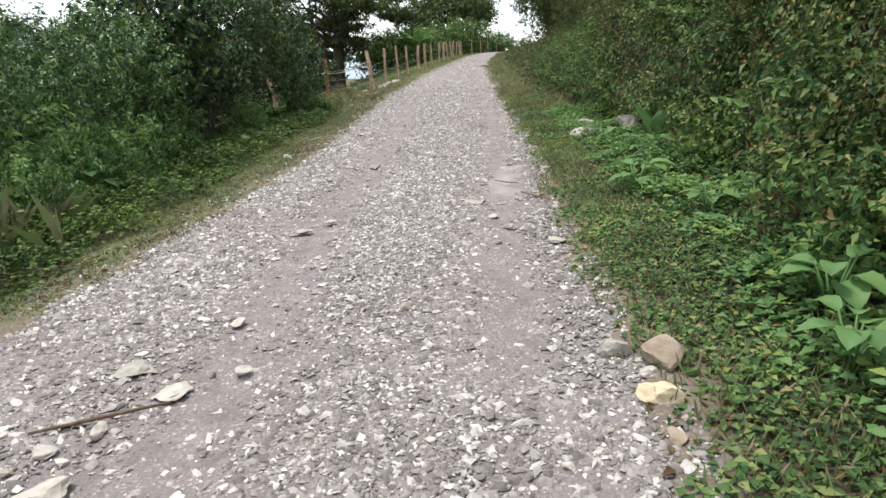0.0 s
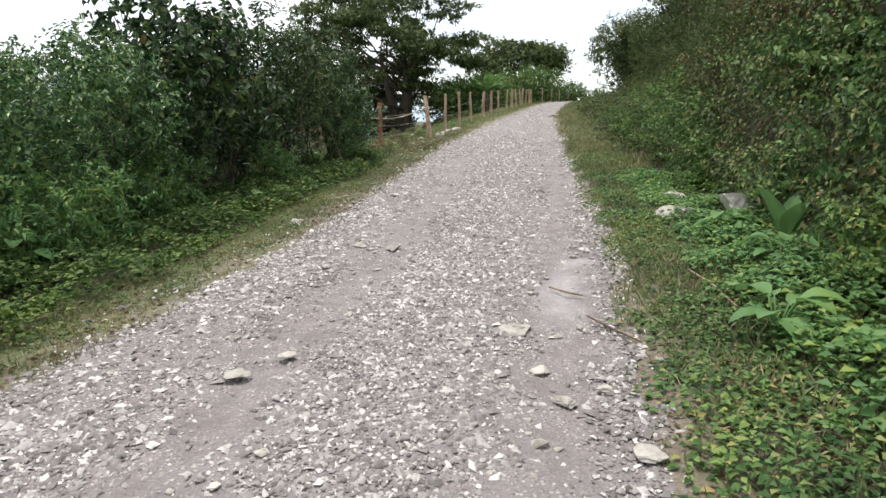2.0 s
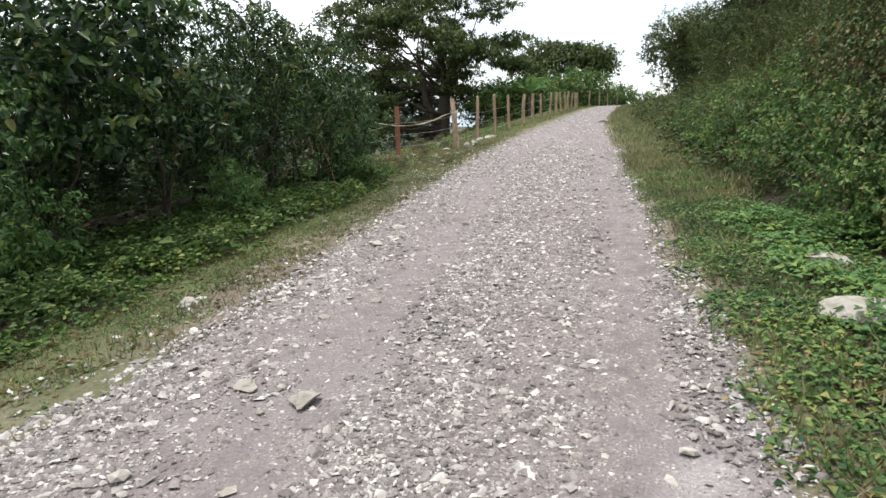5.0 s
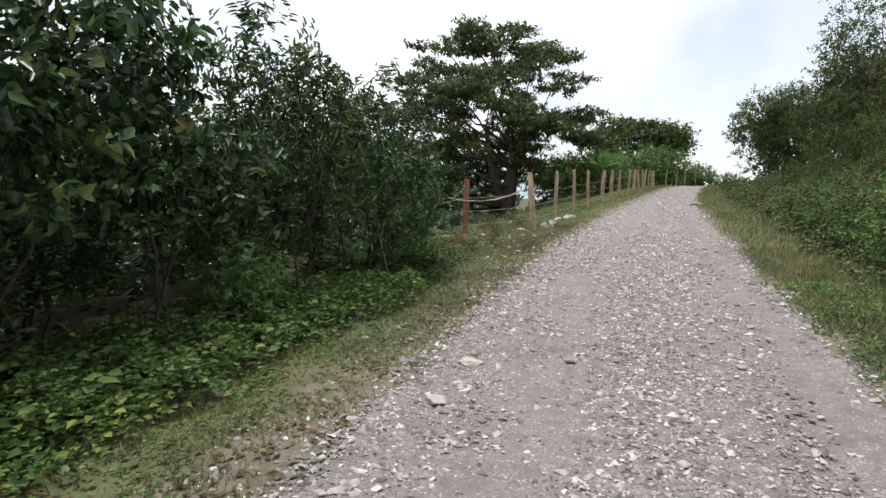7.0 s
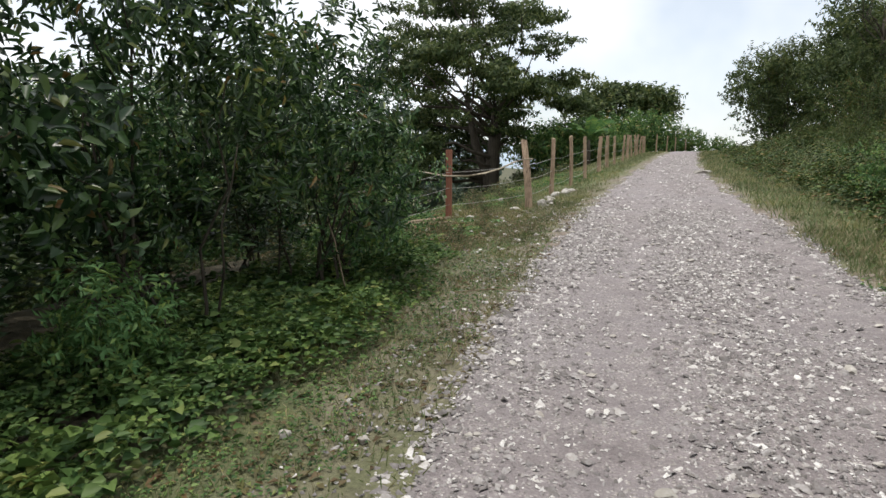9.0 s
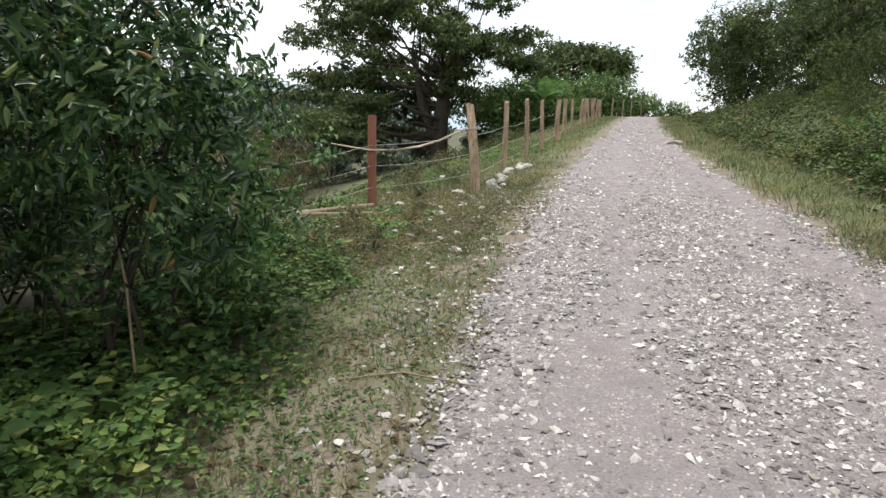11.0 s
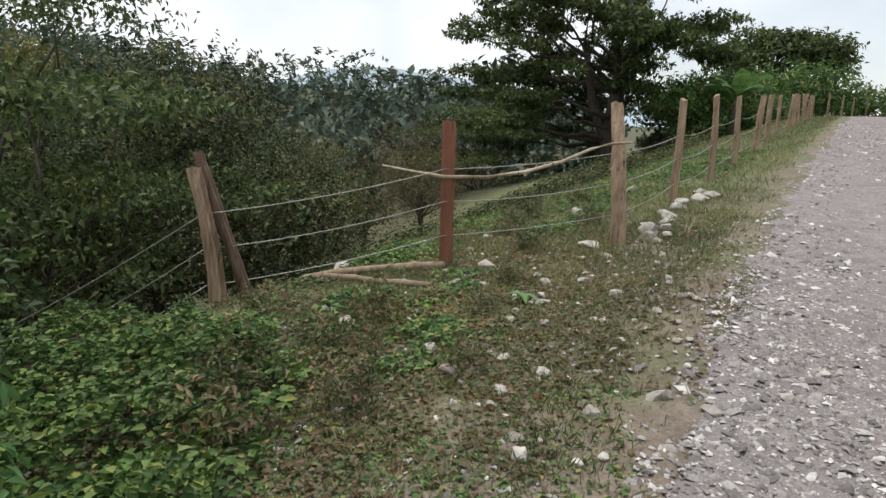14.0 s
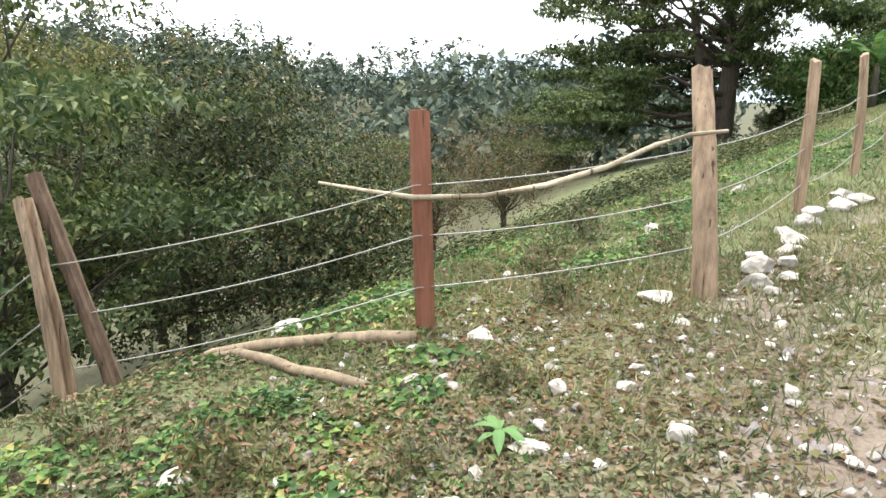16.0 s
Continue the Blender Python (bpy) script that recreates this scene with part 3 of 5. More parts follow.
def wood_post(x, y, high, r, seed, mat, label, lean=(0, 0), square=False, deep=0.25, bow=1.5):
    """A split or sawn post set in the ground, grooved along the grain."""
    rr = random.Random(seed)
    n, sides = 16, 18
    V, F = [], []
    turn = rr.uniform(0, 6.28)
    lump = [1 + 0.2 * math.sin(2 * 6.283 * s / sides + turn) + rr.uniform(-0.09, 0.09) for s in range(sides)]
    for s in (rr.randrange(sides), rr.randrange(sides), rr.randrange(sides)):
        lump[s] *= 0.7
    for i in range(n):
        t = i / (n - 1)
        z = -deep + (high + deep) * t
        k = (max(0, z) / high) ** bow
        bend = 0.02 * math.sin(3 * t + seed)
        knot = 1 + 0.1 * noise.noise(Vector((seed * 3.1, 0, z * 4.5)))
        for s in range(sides):
            a = 2 * math.pi * s / sides
            q = r * (1.15 - 0.25 * t) * lump[s] * knot * rr.uniform(0.96, 1.04)
            if square:
                q = r * 1.12 / max(abs(math.cos(a)), abs(math.sin(a))) ** 0.9 * rr.uniform(0.985, 1.015)
            top = (0.018 * math.cos(a + turn) + rr.uniform(-0.012, 0.012)) * (0.4 if square else 1) if i == n - 1 else 0
            V.append((q * math.cos(a) + lean[0] * k + (0 if square else bend), q * math.sin(a) * (0.6 if square else 0.85) + lean[1] * k, z + top))
    for i in range(n - 1):
        for s in range(sides):
            F.append((i * sides + s, i * sides + (s + 1) % sides, (i + 1) * sides + (s + 1) % sides, (i + 1) * sides + s))
    F.append(tuple(range((n - 1) * sides, n * sides)))
    ob = new("fence_post", solid("fence_post", [(V, F)], mat, False))
    ob.matrix_world = Matrix.Translation((x, y, float(height(x, y))))
    return tagged(ob, label, "fence post", "posts of the wire fence")


SPLIT = "weathered split-wood fence post carrying barbed wire"
wood_post(-4.7, 19.4, 1.13, 0.06, 1, POST, "pale leaning fence post at the fence corner", (-0.22, 0.02), bow=2.0)
wood_post(-4.6, 19.62, 1.2, 0.045, 2, POST_DARK, "brown slanting brace post at the fence corner", (-0.36, -0.12), bow=1.1)
wood_post(-3.5, 21.0, 1.27, 0.05, 3, POST_RED, "reddish sawn fence post standing in bare earth", (0, 0), True)
wood_post(-2.21, 22.05, 1.32, 0.06, 4, POST, "thick pale split fence post with rocks at its foot", (-0.22, 0.25))
wood_post(-2.3, 24.6, 1.3, 0.054, 5, POST, SPLIT, (-0.02, 0.05))
wood_post(-2.25, 26.75, 1.3, 0.05, 6, POST, SPLIT, (-0.03, 0))
row = [(29.0, 1.25), (31.8, 1.2), (34.8, 1.2), (36.9, 1.15), (39.6, 1.15), (42.3, 1.15), (44.2, 1.1), (46.2, 1.1), (48.2, 1.15), (50.2, 1.1), (52.0, 1.1), (53.9, 1.1)]
for i, (y, hgt) in enumerate(row):
    wood_post(-2.25 + 0.05 * math.sin(i * 2.1), y, hgt, 0.05 + 0.006 * (i % 3), 20 + i, POST, "fence post in the row along the road", (0.06 * math.sin(i * 1.7), 0.03))
wood_post(-7.3, 18.3, 1.1, 0.05, 8, POST, "fence post below the brow of the slope", (-0.05, 0))
for i, (x, y) in enumerate([(-1.7, 57.5), (-1.1, 59.5), (-0.6, 61.5), (0.1, 63.5)]):
    wood_post(x, y, 1.3, 0.04, 60 + i, POST, "grey fence post near the road's end", (0, 0))

spots = [(-7.33, 18.3), (-4.85, 19.42), (-3.5, 20.94), (-2.38, 22.2), (-2.3, 24.6), (-2.25, 26.7)] + [(-2.25 + 0.05 * math.sin(i * 2.1), y) for i, (y, _) in enumerate(row)]


def barbed(level, seed):
    """One strand with its barbs, sagging from post to post."""
    rr = random.Random(seed)
    pieces = []
    for (x0, y0), (x1, y1) in zip(spots, spots[1:]):
        a = Vector((x0, y0, float(height(x0, y0)) + level))
        b = Vector((x1, y1, float(height(x1, y1)) + level))
        span = (b - a).length
        near = y0 < 27
        n = 14 if near else 5
        sag = 0.035 * span + rr.uniform(-0.01, 0.03)
        pts = [a.lerp(b, i / n) - Vector((0, 0, sag * 4 * (i / n) * (1 - i / n) * 0.5)) for i in range(n + 1)]
        pieces.append(tube(pts, [0.0042] * (n + 1), 5))
        if near:
            k = int(span / 0.13)
            for i in range(1, k):
                t = i / k
                p = a.lerp(b, t) - Vector((0, 0, sag * 4 * t * (1 - t) * 0.5))
                d = Vector((rr.uniform(-1, 1), rr.uniform(-1, 1), rr.uniform(-1, 1))).normalized() * 0.016
                pieces.append(tube([p - d, p + d], [0.003, 0.0015], 4))
    ob = new("barbed_wire", solid("barbed_wire", pieces, WIRE))
    return tagged(ob, "strand of barbed wire strung between fence posts", "wire", "strands of the wire fence")


for level, seed in ((0.86, 1), (0.57, 2), (0.26, 3)):
    barbed(level, seed)


def branch(name, pts, radii, mat, label, sides=8, seed=1):
    rr = random.Random(seed)
    V, F = tube(pts, radii, sides)
    V = [v + Vector((rr.uniform(-1, 1), rr.uniform(-1, 1), rr.uniform(-1, 1))) * 0.22 * radii[0] for v in V]
    return tagged(new(name, solid(name, [(V, F)], mat)), label, "branch")


zr = float(height(-3.5, 21.0))
branch("branch", [(-3.95, 20.62, zr + 0.88), (-3.72, 20.78, zr + 0.83), (-3.5, 20.93, zr + 0.79), (-3.2, 21.17, zr + 0.79), (-2.95, 21.45, zr + 0.84), (-2.72, 21.72, zr + 0.93), (-2.52, 21.95, zr + 1.05), (-2.38, 22.08, zr + 1.1), (-2.2, 22.18, zr + 1.12)],
       [0.009, 0.012, 0.015, 0.017, 0.017, 0.016, 0.015, 0.013, 0.009], PALE_WOOD, "pale bent branch tied between two fence posts")


def lying(pts, up):
    return [(x, y, float(height(x, y)) + up) for x, y in pts]


branch("log", lying([(-4.62, 20.02), (-4.4, 20.12), (-4.15, 20.3), (-3.85, 20.54), (-3.6, 20.68), (-3.38, 20.78)], 0.03), [0.016, 0.03, 0.036, 0.034, 0.042, 0.038], LOG, "weathered log lying beside the fence post", 9, 2)
branch("log", lying([(-4.48, 20.07), (-4.2, 20.16), (-3.9, 20.18), (-3.65, 20.16), (-3.42, 20.19), (-3.15, 20.2)], 0.025), [0.02, 0.03, 0.034, 0.028, 0.033, 0.026], LOG, "crooked weathered log lying on bare earth", 9, 3)
branch("stick", lying([(-4.4, 20.32), (-4.1, 20.42), (-3.75, 20.72)], 0.02), [0.008, 0.014, 0.01], LOG, "thin weathered stick lying behind the logs", 6, 4)
branch("stick", lying([(2.69, 6.61), (2.82, 6.5), (2.94, 6.44)], 0.01), [0.006, 0.01, 0.006], LOG, "dark stick lying in the wheel track", 6, 5)
branch("stick", lying([(2.98, 5.98), (3.12, 5.78), (3.3, 5.56)], 0.015), [0.006, 0.009, 0.004], POST_DARK, "dark stick lying at the gravel edge", 6, 15)
branch("stick", lying([(1.02, 1.72), (1.25, 1.85), (1.5, 1.98)], 0.015), [0.006, 0.009, 0.005], POST_DARK, "brown stick lying on the gravel", 6, 6)
branch("stick", lying([(3.72, 6.95), (3.82, 6.6), (3.9, 6.05)], 0.06), [0.008, 0.01, 0.006], LOG, "dry stick lying across roadside weeds", 6, 7)
branch("stick", lying([(-1.35, 15.3), (-1.0, 15.45), (-0.55, 15.35)], 0.02), [0.004, 0.006, 0.003], LOG, "thin stick lying on the verge", 6, 8)
branch("stick", [(-2.75, 15.35, 1.3), (-2.55, 15.2, 1.02), (-2.3, 14.95, 0.62)], [0.007, 0.009, 0.008], LOG, "bare broken stem leaning from the hedge", 6, 9)

# rocks piled along the fence foot
rr = random.Random(4)
for i, (x, y, r) in enumerate([(-2.02, 22.35, 0.1), (-1.9, 22.55, 0.08), (-2.12, 22.65, 0.13), (-1.98, 22.85, 0.12), (-2.2, 22.95, 0.09), (-2.05, 23.2, 0.09), (-2.1, 23.5, 0.12), (-2.2, 23.75, 0.09), (-2.12, 24.1, 0.11),
                               (-2.15, 24.4, 0.11), (-2.0, 24.8, 0.16), (-1.9, 25.05, 0.13), (-2.1, 25.3, 0.12), (-3.2, 23.6, 0.11)]):
    lone_stone(x, y, r, 0.75, 100 + i, LIME, "white limestone rock piled at the fence foot", "rocks at the fence foot", rr.uniform(0, 360), "rock")
lone_stone(-2.45, 21.95, 0.16, 0.35, 130, STONE, "flat grey rock beside the thick post", name="rock")

# ---- plants: shrubs and trees ----
def lobes_in(seed, n, centre, radii, size, flat=0.8):
    """Uneven lobes that make up a crown."""
    r = np.random.default_rng(seed)
    d = unit(r.normal(size=(n, 3))) * r.uniform(0.35, 1.0, (n, 1)) ** 0.6
    c = np.array(centre) + d * (np.array(radii) - size * 0.5)
    s = size * r.uniform(0.65, 1.25, n)
    return c, np.stack([s, s, s * flat], -1)


def twigs_on(lobes, n, seed, inner=0.55):
    """Starts and directions of twigs on the lobes."""
    r = np.random.default_rng(seed)
    c, s = lobes
    k = r.choice(len(c), n, p=s[:, 0] ** 2 / (s[:, 0] ** 2).sum())
    d = unit(r.normal(size=(n, 3)))
    P = c[k] + d * s[k] * r.uniform(inner, 1.0, (n, 1))
    return P, unit(d + r.normal(size=(n, 3)) * 0.35 + [0, 0, 0.15])


def foliage(P, D, k, length, L, W, seed, droop=0.35, lift=0.6, simple=False):
    """k leaves along each twig."""
    r = np.random.default_rng(seed)
    n = len(P)
    t = np.tile(np.linspace(0.15, 1, k), n)[:, None]
    P2, D2 = np.repeat(P, k, 0), np.repeat(D, k, 0)
    side = unit(np.cross(D2, r.normal(size=(n * k, 3))))
    U = unit(D2 * 0.75 + np.array([0, 0, 1.0]) * lift + r.normal(size=(n * k, 3)) * 0.42)
    base = P2 + D2 * t * length + r.normal(size=(n * k, 3)) * length * 0.05
    return leaves(base, D2 * 0.5 + side * 0.9 - [0, 0, 0.15], U, L * r.uniform(0.6, 1.3, n * k), W * r.uniform(0.7, 1.2, n * k), droop, 0.2, simple)


def limb(a, b, r0, r1, seed, sag=0.1, n=6, sides=6):
    r = random.Random(seed)
    a, b = Vector(a), Vector(b)
    span = (b - a).length
    pts = [a.lerp(b, i / (n - 1)) + Vector((r.uniform(-1, 1), r.uniform(-1, 1), r.uniform(-0.5, 0.5))) * span * sag * math.sin(math.pi * i / (n - 1)) * 0.7 for i in range(n)]
    return tube(pts, [r0 + (r1 - r0) * i / (n - 1) for i in range(n)], sides)


def shrub(name, seed, high, wide, low, twigs, k, L, W, mat, label, group, stems=6, lobe=0.55, twig_len=0.3, stem_r=0.022, simple=True):
    """A many-stemmed bush: bark stems and a ragged crown."""
    r = random.Random(seed)
    ob = empty(name, (0, 0, 0), label, "bush", group)
    lb = lobes_in(seed, 22, (0, 0, (high + low) / 2), (wide, wide, (high - low) / 2), lobe)
    P, D = twigs_on(lb, twigs, seed + 1)
    rods = []
    for i in range(stems):
        a = r.uniform(0, 6.28)
        c = lb[0][r.randrange(len(lb[0]))]
        rods.append(limb((0.25 * math.cos(a), 0.25 * math.sin(a), -0.15), (c[0] * 0.8, c[1] * 0.8, c[2]), stem_r * r.uniform(0.7, 1.3), stem_r * 0.3, seed * 9 + i, 0.12))
    for i in range(0, len(P), 26):
        c = Vector(P[i])
        rods.append(limb(c * 0.72 + Vector((0, 0, 0.2 * low)), c + Vector(D[i]) * twig_len, stem_r * 0.3, 0.003, seed * 5 + i, 0.06, 4, 4))
    part("stem", solid("stem", rods, BARK), ob)
    part("foliage", mesh_np("foliage", *foliage(P, D, k, twig_len, L, W, seed + 2, simple=simple), mat), ob)
    return ob


def put_copies(ob, spots):
    """The thing itself at the first spot, copies at the others: x, y, size, turn."""
    for i, (x, y, size, turn) in enumerate(spots):
        m = pose(x, y, float(height(x, y)) - 0.05, 0, 0, turn) @ Matrix.Scale(size, 4)
        if i:
            c = copy_thing(ob, Matrix())
            c.matrix_world = m
        else:
            first = m
    ob.matrix_world = first


HEDGE = "bushes of the roadside hedge"
long_leaf = shrub("bush", 101, 3.7, 1.35, 0.7, 490, 10, 0.12, 0.038, LEAF_DARK, "tall dense dark green roadside bush", HEDGE, 7, simple=False)
fine_leaf = shrub("bush", 202, 3.3, 1.2, 0.45, 560, 11, 0.085, 0.045, LEAF_MID, "dense small-leaved dark green roadside bush", HEDGE, 8)
large_leaf = shrub("bush", 303, 3.9, 1.3, 0.9, 430, 8, 0.12, 0.075, LEAF_DARK, "tall roadside bush with broad green leaves", HEDGE, 6, simple=False)
put_copies(long_leaf, [(-3.1, 13.6, 0.88, 0), (-2.95, 15.3, 0.8, 130), (-3.2, -1.2, 0.8, 300), (-4.7, 11.6, 0.8, 140), (-4.9, 5.2, 0.75, 30), (-4.1, 15.9, 0.72, 250)])
# the row at x = -6 is added behind the hedge to block valley light
put_copies(fine_leaf, [(-2.75, 15.7, 0.72, 0), (-2.8, 3.5, 0.76, 290), (-3.0, 7.0, 0.78, 100), (-3.2, 2.3, 0.76, 10), (-2.9, 8.7, 0.82, 60), (-2.7, 5.2, 0.76, 140), (-3.0, 1.2, 0.8, 220), (-4.5, 14.4, 0.8, 90), (-4.8, 8.4, 0.85, 10), (-4.6, 1.6, 0.85, 40), (-6.0, 12.8, 0.9, 20), (-6.0, 9.6, 0.85, 70), (-6.0, 6.4, 0.8, 150), (-6.0, 3.0, 0.8, 240), (-6.0, 15.0, 0.8, 310), (-6.0, 0.0, 0.8, 0)])
put_copies(large_leaf, [(-3.3, 11.9, 0.85, 0), (-3.2, 10.4, 1.0, 130), (-5.0, 15.4, 0.65, 200), (-4.8, -1.0, 0.8, 210)])

BANKB = "bushes along the bank"
bank_bush = shrub("bush", 404, 2.4, 1.35, 0.15, 560, 9, 0.066, 0.034, LEAF_BANK, "olive green scrub bush on the bank", BANKB, 6, 0.5)
put_copies(bank_bush, [(6.6, 12.5, 0.9, 0), (6.9, 9.0, 0.8, 50), (6.8, 5.8, 0.8, 120), (6.9, 2.4, 0.85, 200), (6.2, 15.6, 0.9, 260), (6.3, 19.0, 0.85, 310), (6.5, 23.0, 0.9, 20),
                       (5.4, 14.2, 0.55, 70), (5.0, 17.6, 0.5, 100), (5.7, 11.6, 0.6, 10), (5.9, 10.2, 0.65, 170), (5.8, 7.6, 0.6, 240), (6.0, 6.4, 0.7, 20), (5.9, 4.4, 0.6, 330), (6.1, 3.0, 0.7, 90), (5.2, 15.8, 0.5, 220), (4.6, 21.5, 0.45, 0), (5.2, 24.5, 0.5, 60), (4.4, 27.5, 0.4, 130), (4.9, 30.5, 0.5, 200), (4.2, 36.0, 0.5, 20), (7.2, 34.5, 0.9, 90), (5.3, 3.4, 0.45, 15), (5.6, 5.2, 0.5, 95), (5.4, 6.9, 0.42, 175), (5.7, 8.8, 0.5, 255), (5.3, 10.1, 0.45, 335), (5.3, 12.6, 0.5, 60), (6.5, 7.4, 0.6, 140), (6.4, 4.9, 0.6, 220), (6.5, 10.6, 0.65, 300), (7.2, 20.5, 1.1, 130), (8.0, 23.5, 1.2, 40), (6.3, 28.0, 1.0, 150), (5.6, 33.5, 0.9, 190), (7.9, 26.5, 1.3, 230)])
green_bush = shrub("bush", 505, 5.2, 2.4, -0.5, 1300, 9, 0.16, 0.08, LEAF_TREE, "large rounded dark green bush beside the road", BANKB, 7, 0.95, 0.5, 0.05)
put_copies(green_bush, [(4.9, 49.0, 1.1, 0), (8.2, 46.0, 1.25, 90), (6.3, 40.5, 0.75, 40), (9.5, 37.5, 1.1, 160), (9.0, 31.0, 1.0, 250), (5.5, 55.0, 1.0, 300), (10.5, 52.0, 1.4, 10), (-13.4, 66.0, 0.5, 140), (-11.4, 63.0, 0.42, 230), (-17.0, 67.0, 0.6, 20), (-9.8, 75.0, 1.3, 60), (-2.0, 78.0, 1.0, 200)])


herb_bush = shrub("herb_bush", 707, 1.25, 0.6, 0.1, 190, 10, 0.085, 0.036, LEAF_BROAD, "fresh green leafy shrub in front of the hedge", "green shrubs along the hedge foot", 6, 0.3, 0.2, 0.008)
put_copies(herb_bush, [(-1.75, 3.4, 0.85, 20), (-1.6, 5.1, 0.75, 110), (-1.9, 6.7, 0.8, 230), (-2.1, 4.2, 0.9, 0), (-2.3, 5.9, 1.1, 60), (-2.2, 7.4, 0.9, 140), (-2.5, 9.2, 0.8, 200), (-2.6, 12.6, 0.7, 280), (-2.9, 16.4, 0.9, 30), (-2.5, 2.6, 1.1, 90)])
foot_bush = shrub("herb_bush", 808, 0.8, 0.55, 0.05, 200, 9, 0.058, 0.034, LEAF_HERB, "low bright green shrub at the bank foot", "green shrubs at the bank foot", 5, 0.28, 0.18, 0.006)
put_copies(foot_bush, [(5.3, 5.0, 0.9, 0), (5.5, 7.6, 1.1, 45), (5.4, 9.3, 1.0, 85), (5.8, 6.4, 0.9, 125), (5.9, 10.4, 1.1, 165), (5.2, 11.9, 1.0, 205), (6.1, 8.0, 0.9, 245), (5.6, 3.6, 0.9, 285), (4.5, 23.8, 1.0, 30), (4.0, 25.5, 0.9, 110), (4.9, 3.2, 1.0, 0), (5.2, 4.4, 1.2, 50), (4.8, 6.3, 0.9, 100), (5.2, 7.2, 1.3, 160), (4.9, 8.6, 0.9, 220), (5.3, 9.8, 1.3, 280), (4.5, 11.4, 1.0, 330), (4.6, 12.8, 1.2, 20), (4.2, 14.4, 1.0, 80), (4.3, 16.5, 1.1, 140), (5.6, 5.6, 1.2, 70), (5.7, 8.2, 1.2, 190), (3.9, 19.2, 0.8, 10), (3.9, 17.8, 1.0, 70), (3.8, 20.8, 1.0, 160), (3.7, 22.6, 0.9, 250), (4.6, 18.4, 1.2, 30), (4.6, 20.2, 1.2, 200), (4.8, 15.2, 1.3, 300), (5.6, 2.2, 1.2, 120)])
weed = shrub("weed", 1001, 0.3, 0.17, 0.02, 55, 6, 0.042, 0.018, LEAF_OLIVE, "dull green leafy weed growing among stones", "weeds of the clearing", 5, 0.09, 0.07, 0.003)
put_copies(weed, [(-3.08, 19.41, 1.1, 0), (-2.5, 19.79, 0.7, 40), (-2.81, 18.91, 0.8, 90), (-3.02, 18.84, 0.9, 150), (-3.45, 24.33, 1.0, 200), (-2.98, 21.66, 0.9, 260), (-2.6, 20.55, 0.8, 300), (-3.0, 18.1, 1.1, 10), (-2.4, 18.3, 1.0, 70), (-2.7, 17.7, 1.2, 130), (-3.4, 18.5, 1.1, 190), (-2.1, 18.9, 0.7, 250), (-4.0, 19.2, 0.9, 310), (-3.5, 22.3, 1.1, 30), (-3.7, 23.2, 1.2, 100), (-2.85, 23.0, 0.9, 170)])
dry_bush = shrub("dry_bush", 909, 0.95, 0.6, 0.05, 120, 8, 0.07, 0.03, LEAF_DRY, "dry brown tangled shrub on the bank", "dry shrubs on the bank", 7, 0.3, 0.2, 0.006)
put_copies(dry_bush, [(4.9, 16.2, 0.9, 20), (5.2, 21.2, 1.0, 60), (4.6, 24.6, 0.9, 110), (6.4, 6.6, 1.1, 0), (6.7, 9.6, 1.3, 200), (5.9, 3.4, 0.9, 100), (5.5, 10.8, 1.0, 0), (6.0, 8.9, 1.2, 80), (5.0, 13.6, 1.1, 150), (4.7, 3.8, 0.5, 210), (6.0, 5.0, 1.2, 280), (5.6, 12.4, 1.3, 320), (5.2, 18.6, 1.0, 40), (5.0, 26.0, 0.9, 100)])


def tree(name, seed, high, trunk_r, lobes, twigs, k, L, W, limbs, mat, label, category="tree", twig_len=0.6, fork=0.4, lean=0.0, lift=0.8, inner=0.4):
    r = random.Random(seed)
    ob = empty(name, (0, 0, 0), label, category)
    top = Vector((lean, 0, high * fork))
    rods = [tube([(0, 0, -1.0), (0, 0, 0.1), (lean * 0.4, 0.05, high * fork * 0.5), top], [trunk_r * 1.5, trunk_r * 1.15, trunk_r * 0.9, trunk_r * 0.8], 10)]
    if high > 12:
        rods.append(tube([(0.3, 0, -1.0), (-0.3, 0.2, 1.2), (-1.4, 0.3, high * 0.25), (-2.2, 0.3, high * 0.5)], [trunk_r * 0.9, trunk_r * 0.75, trunk_r * 0.6, trunk_r * 0.3], 9))
    c = lobes[0]
    for i in range(limbs):
        e = Vector(c[(i * 7) % len(c)])
        start = min(high * fork * r.uniform(0.6, 1.0), e.z * r.uniform(0.55, 0.9))
        rods.append(limb(Vector((lean * start / (high * fork), 0, start)), e, trunk_r * r.uniform(0.14, 0.32), trunk_r * 0.06, seed * 7 + i, 0.14, 7, 6))
    P, D = twigs_on(lobes, twigs, seed + 1, inner)
    if lift > 1:
        D = unit(D * [1, 1, 0.25])
    part("trunk", solid("trunk", rods, BARK), ob)
    part("crown", mesh_np("crown", *foliage(P, D, k, twig_len, L, W, seed + 2, 0.2, lift, True), mat), ob)
    return ob


def seat(ob, x, y, size=1.0, turn=0.0, z=None):
    ob.matrix_world = pose(x, y, float(height(x, y)) if z is None else z, 0, 0, turn) @ Matrix.Scale(size, 4)


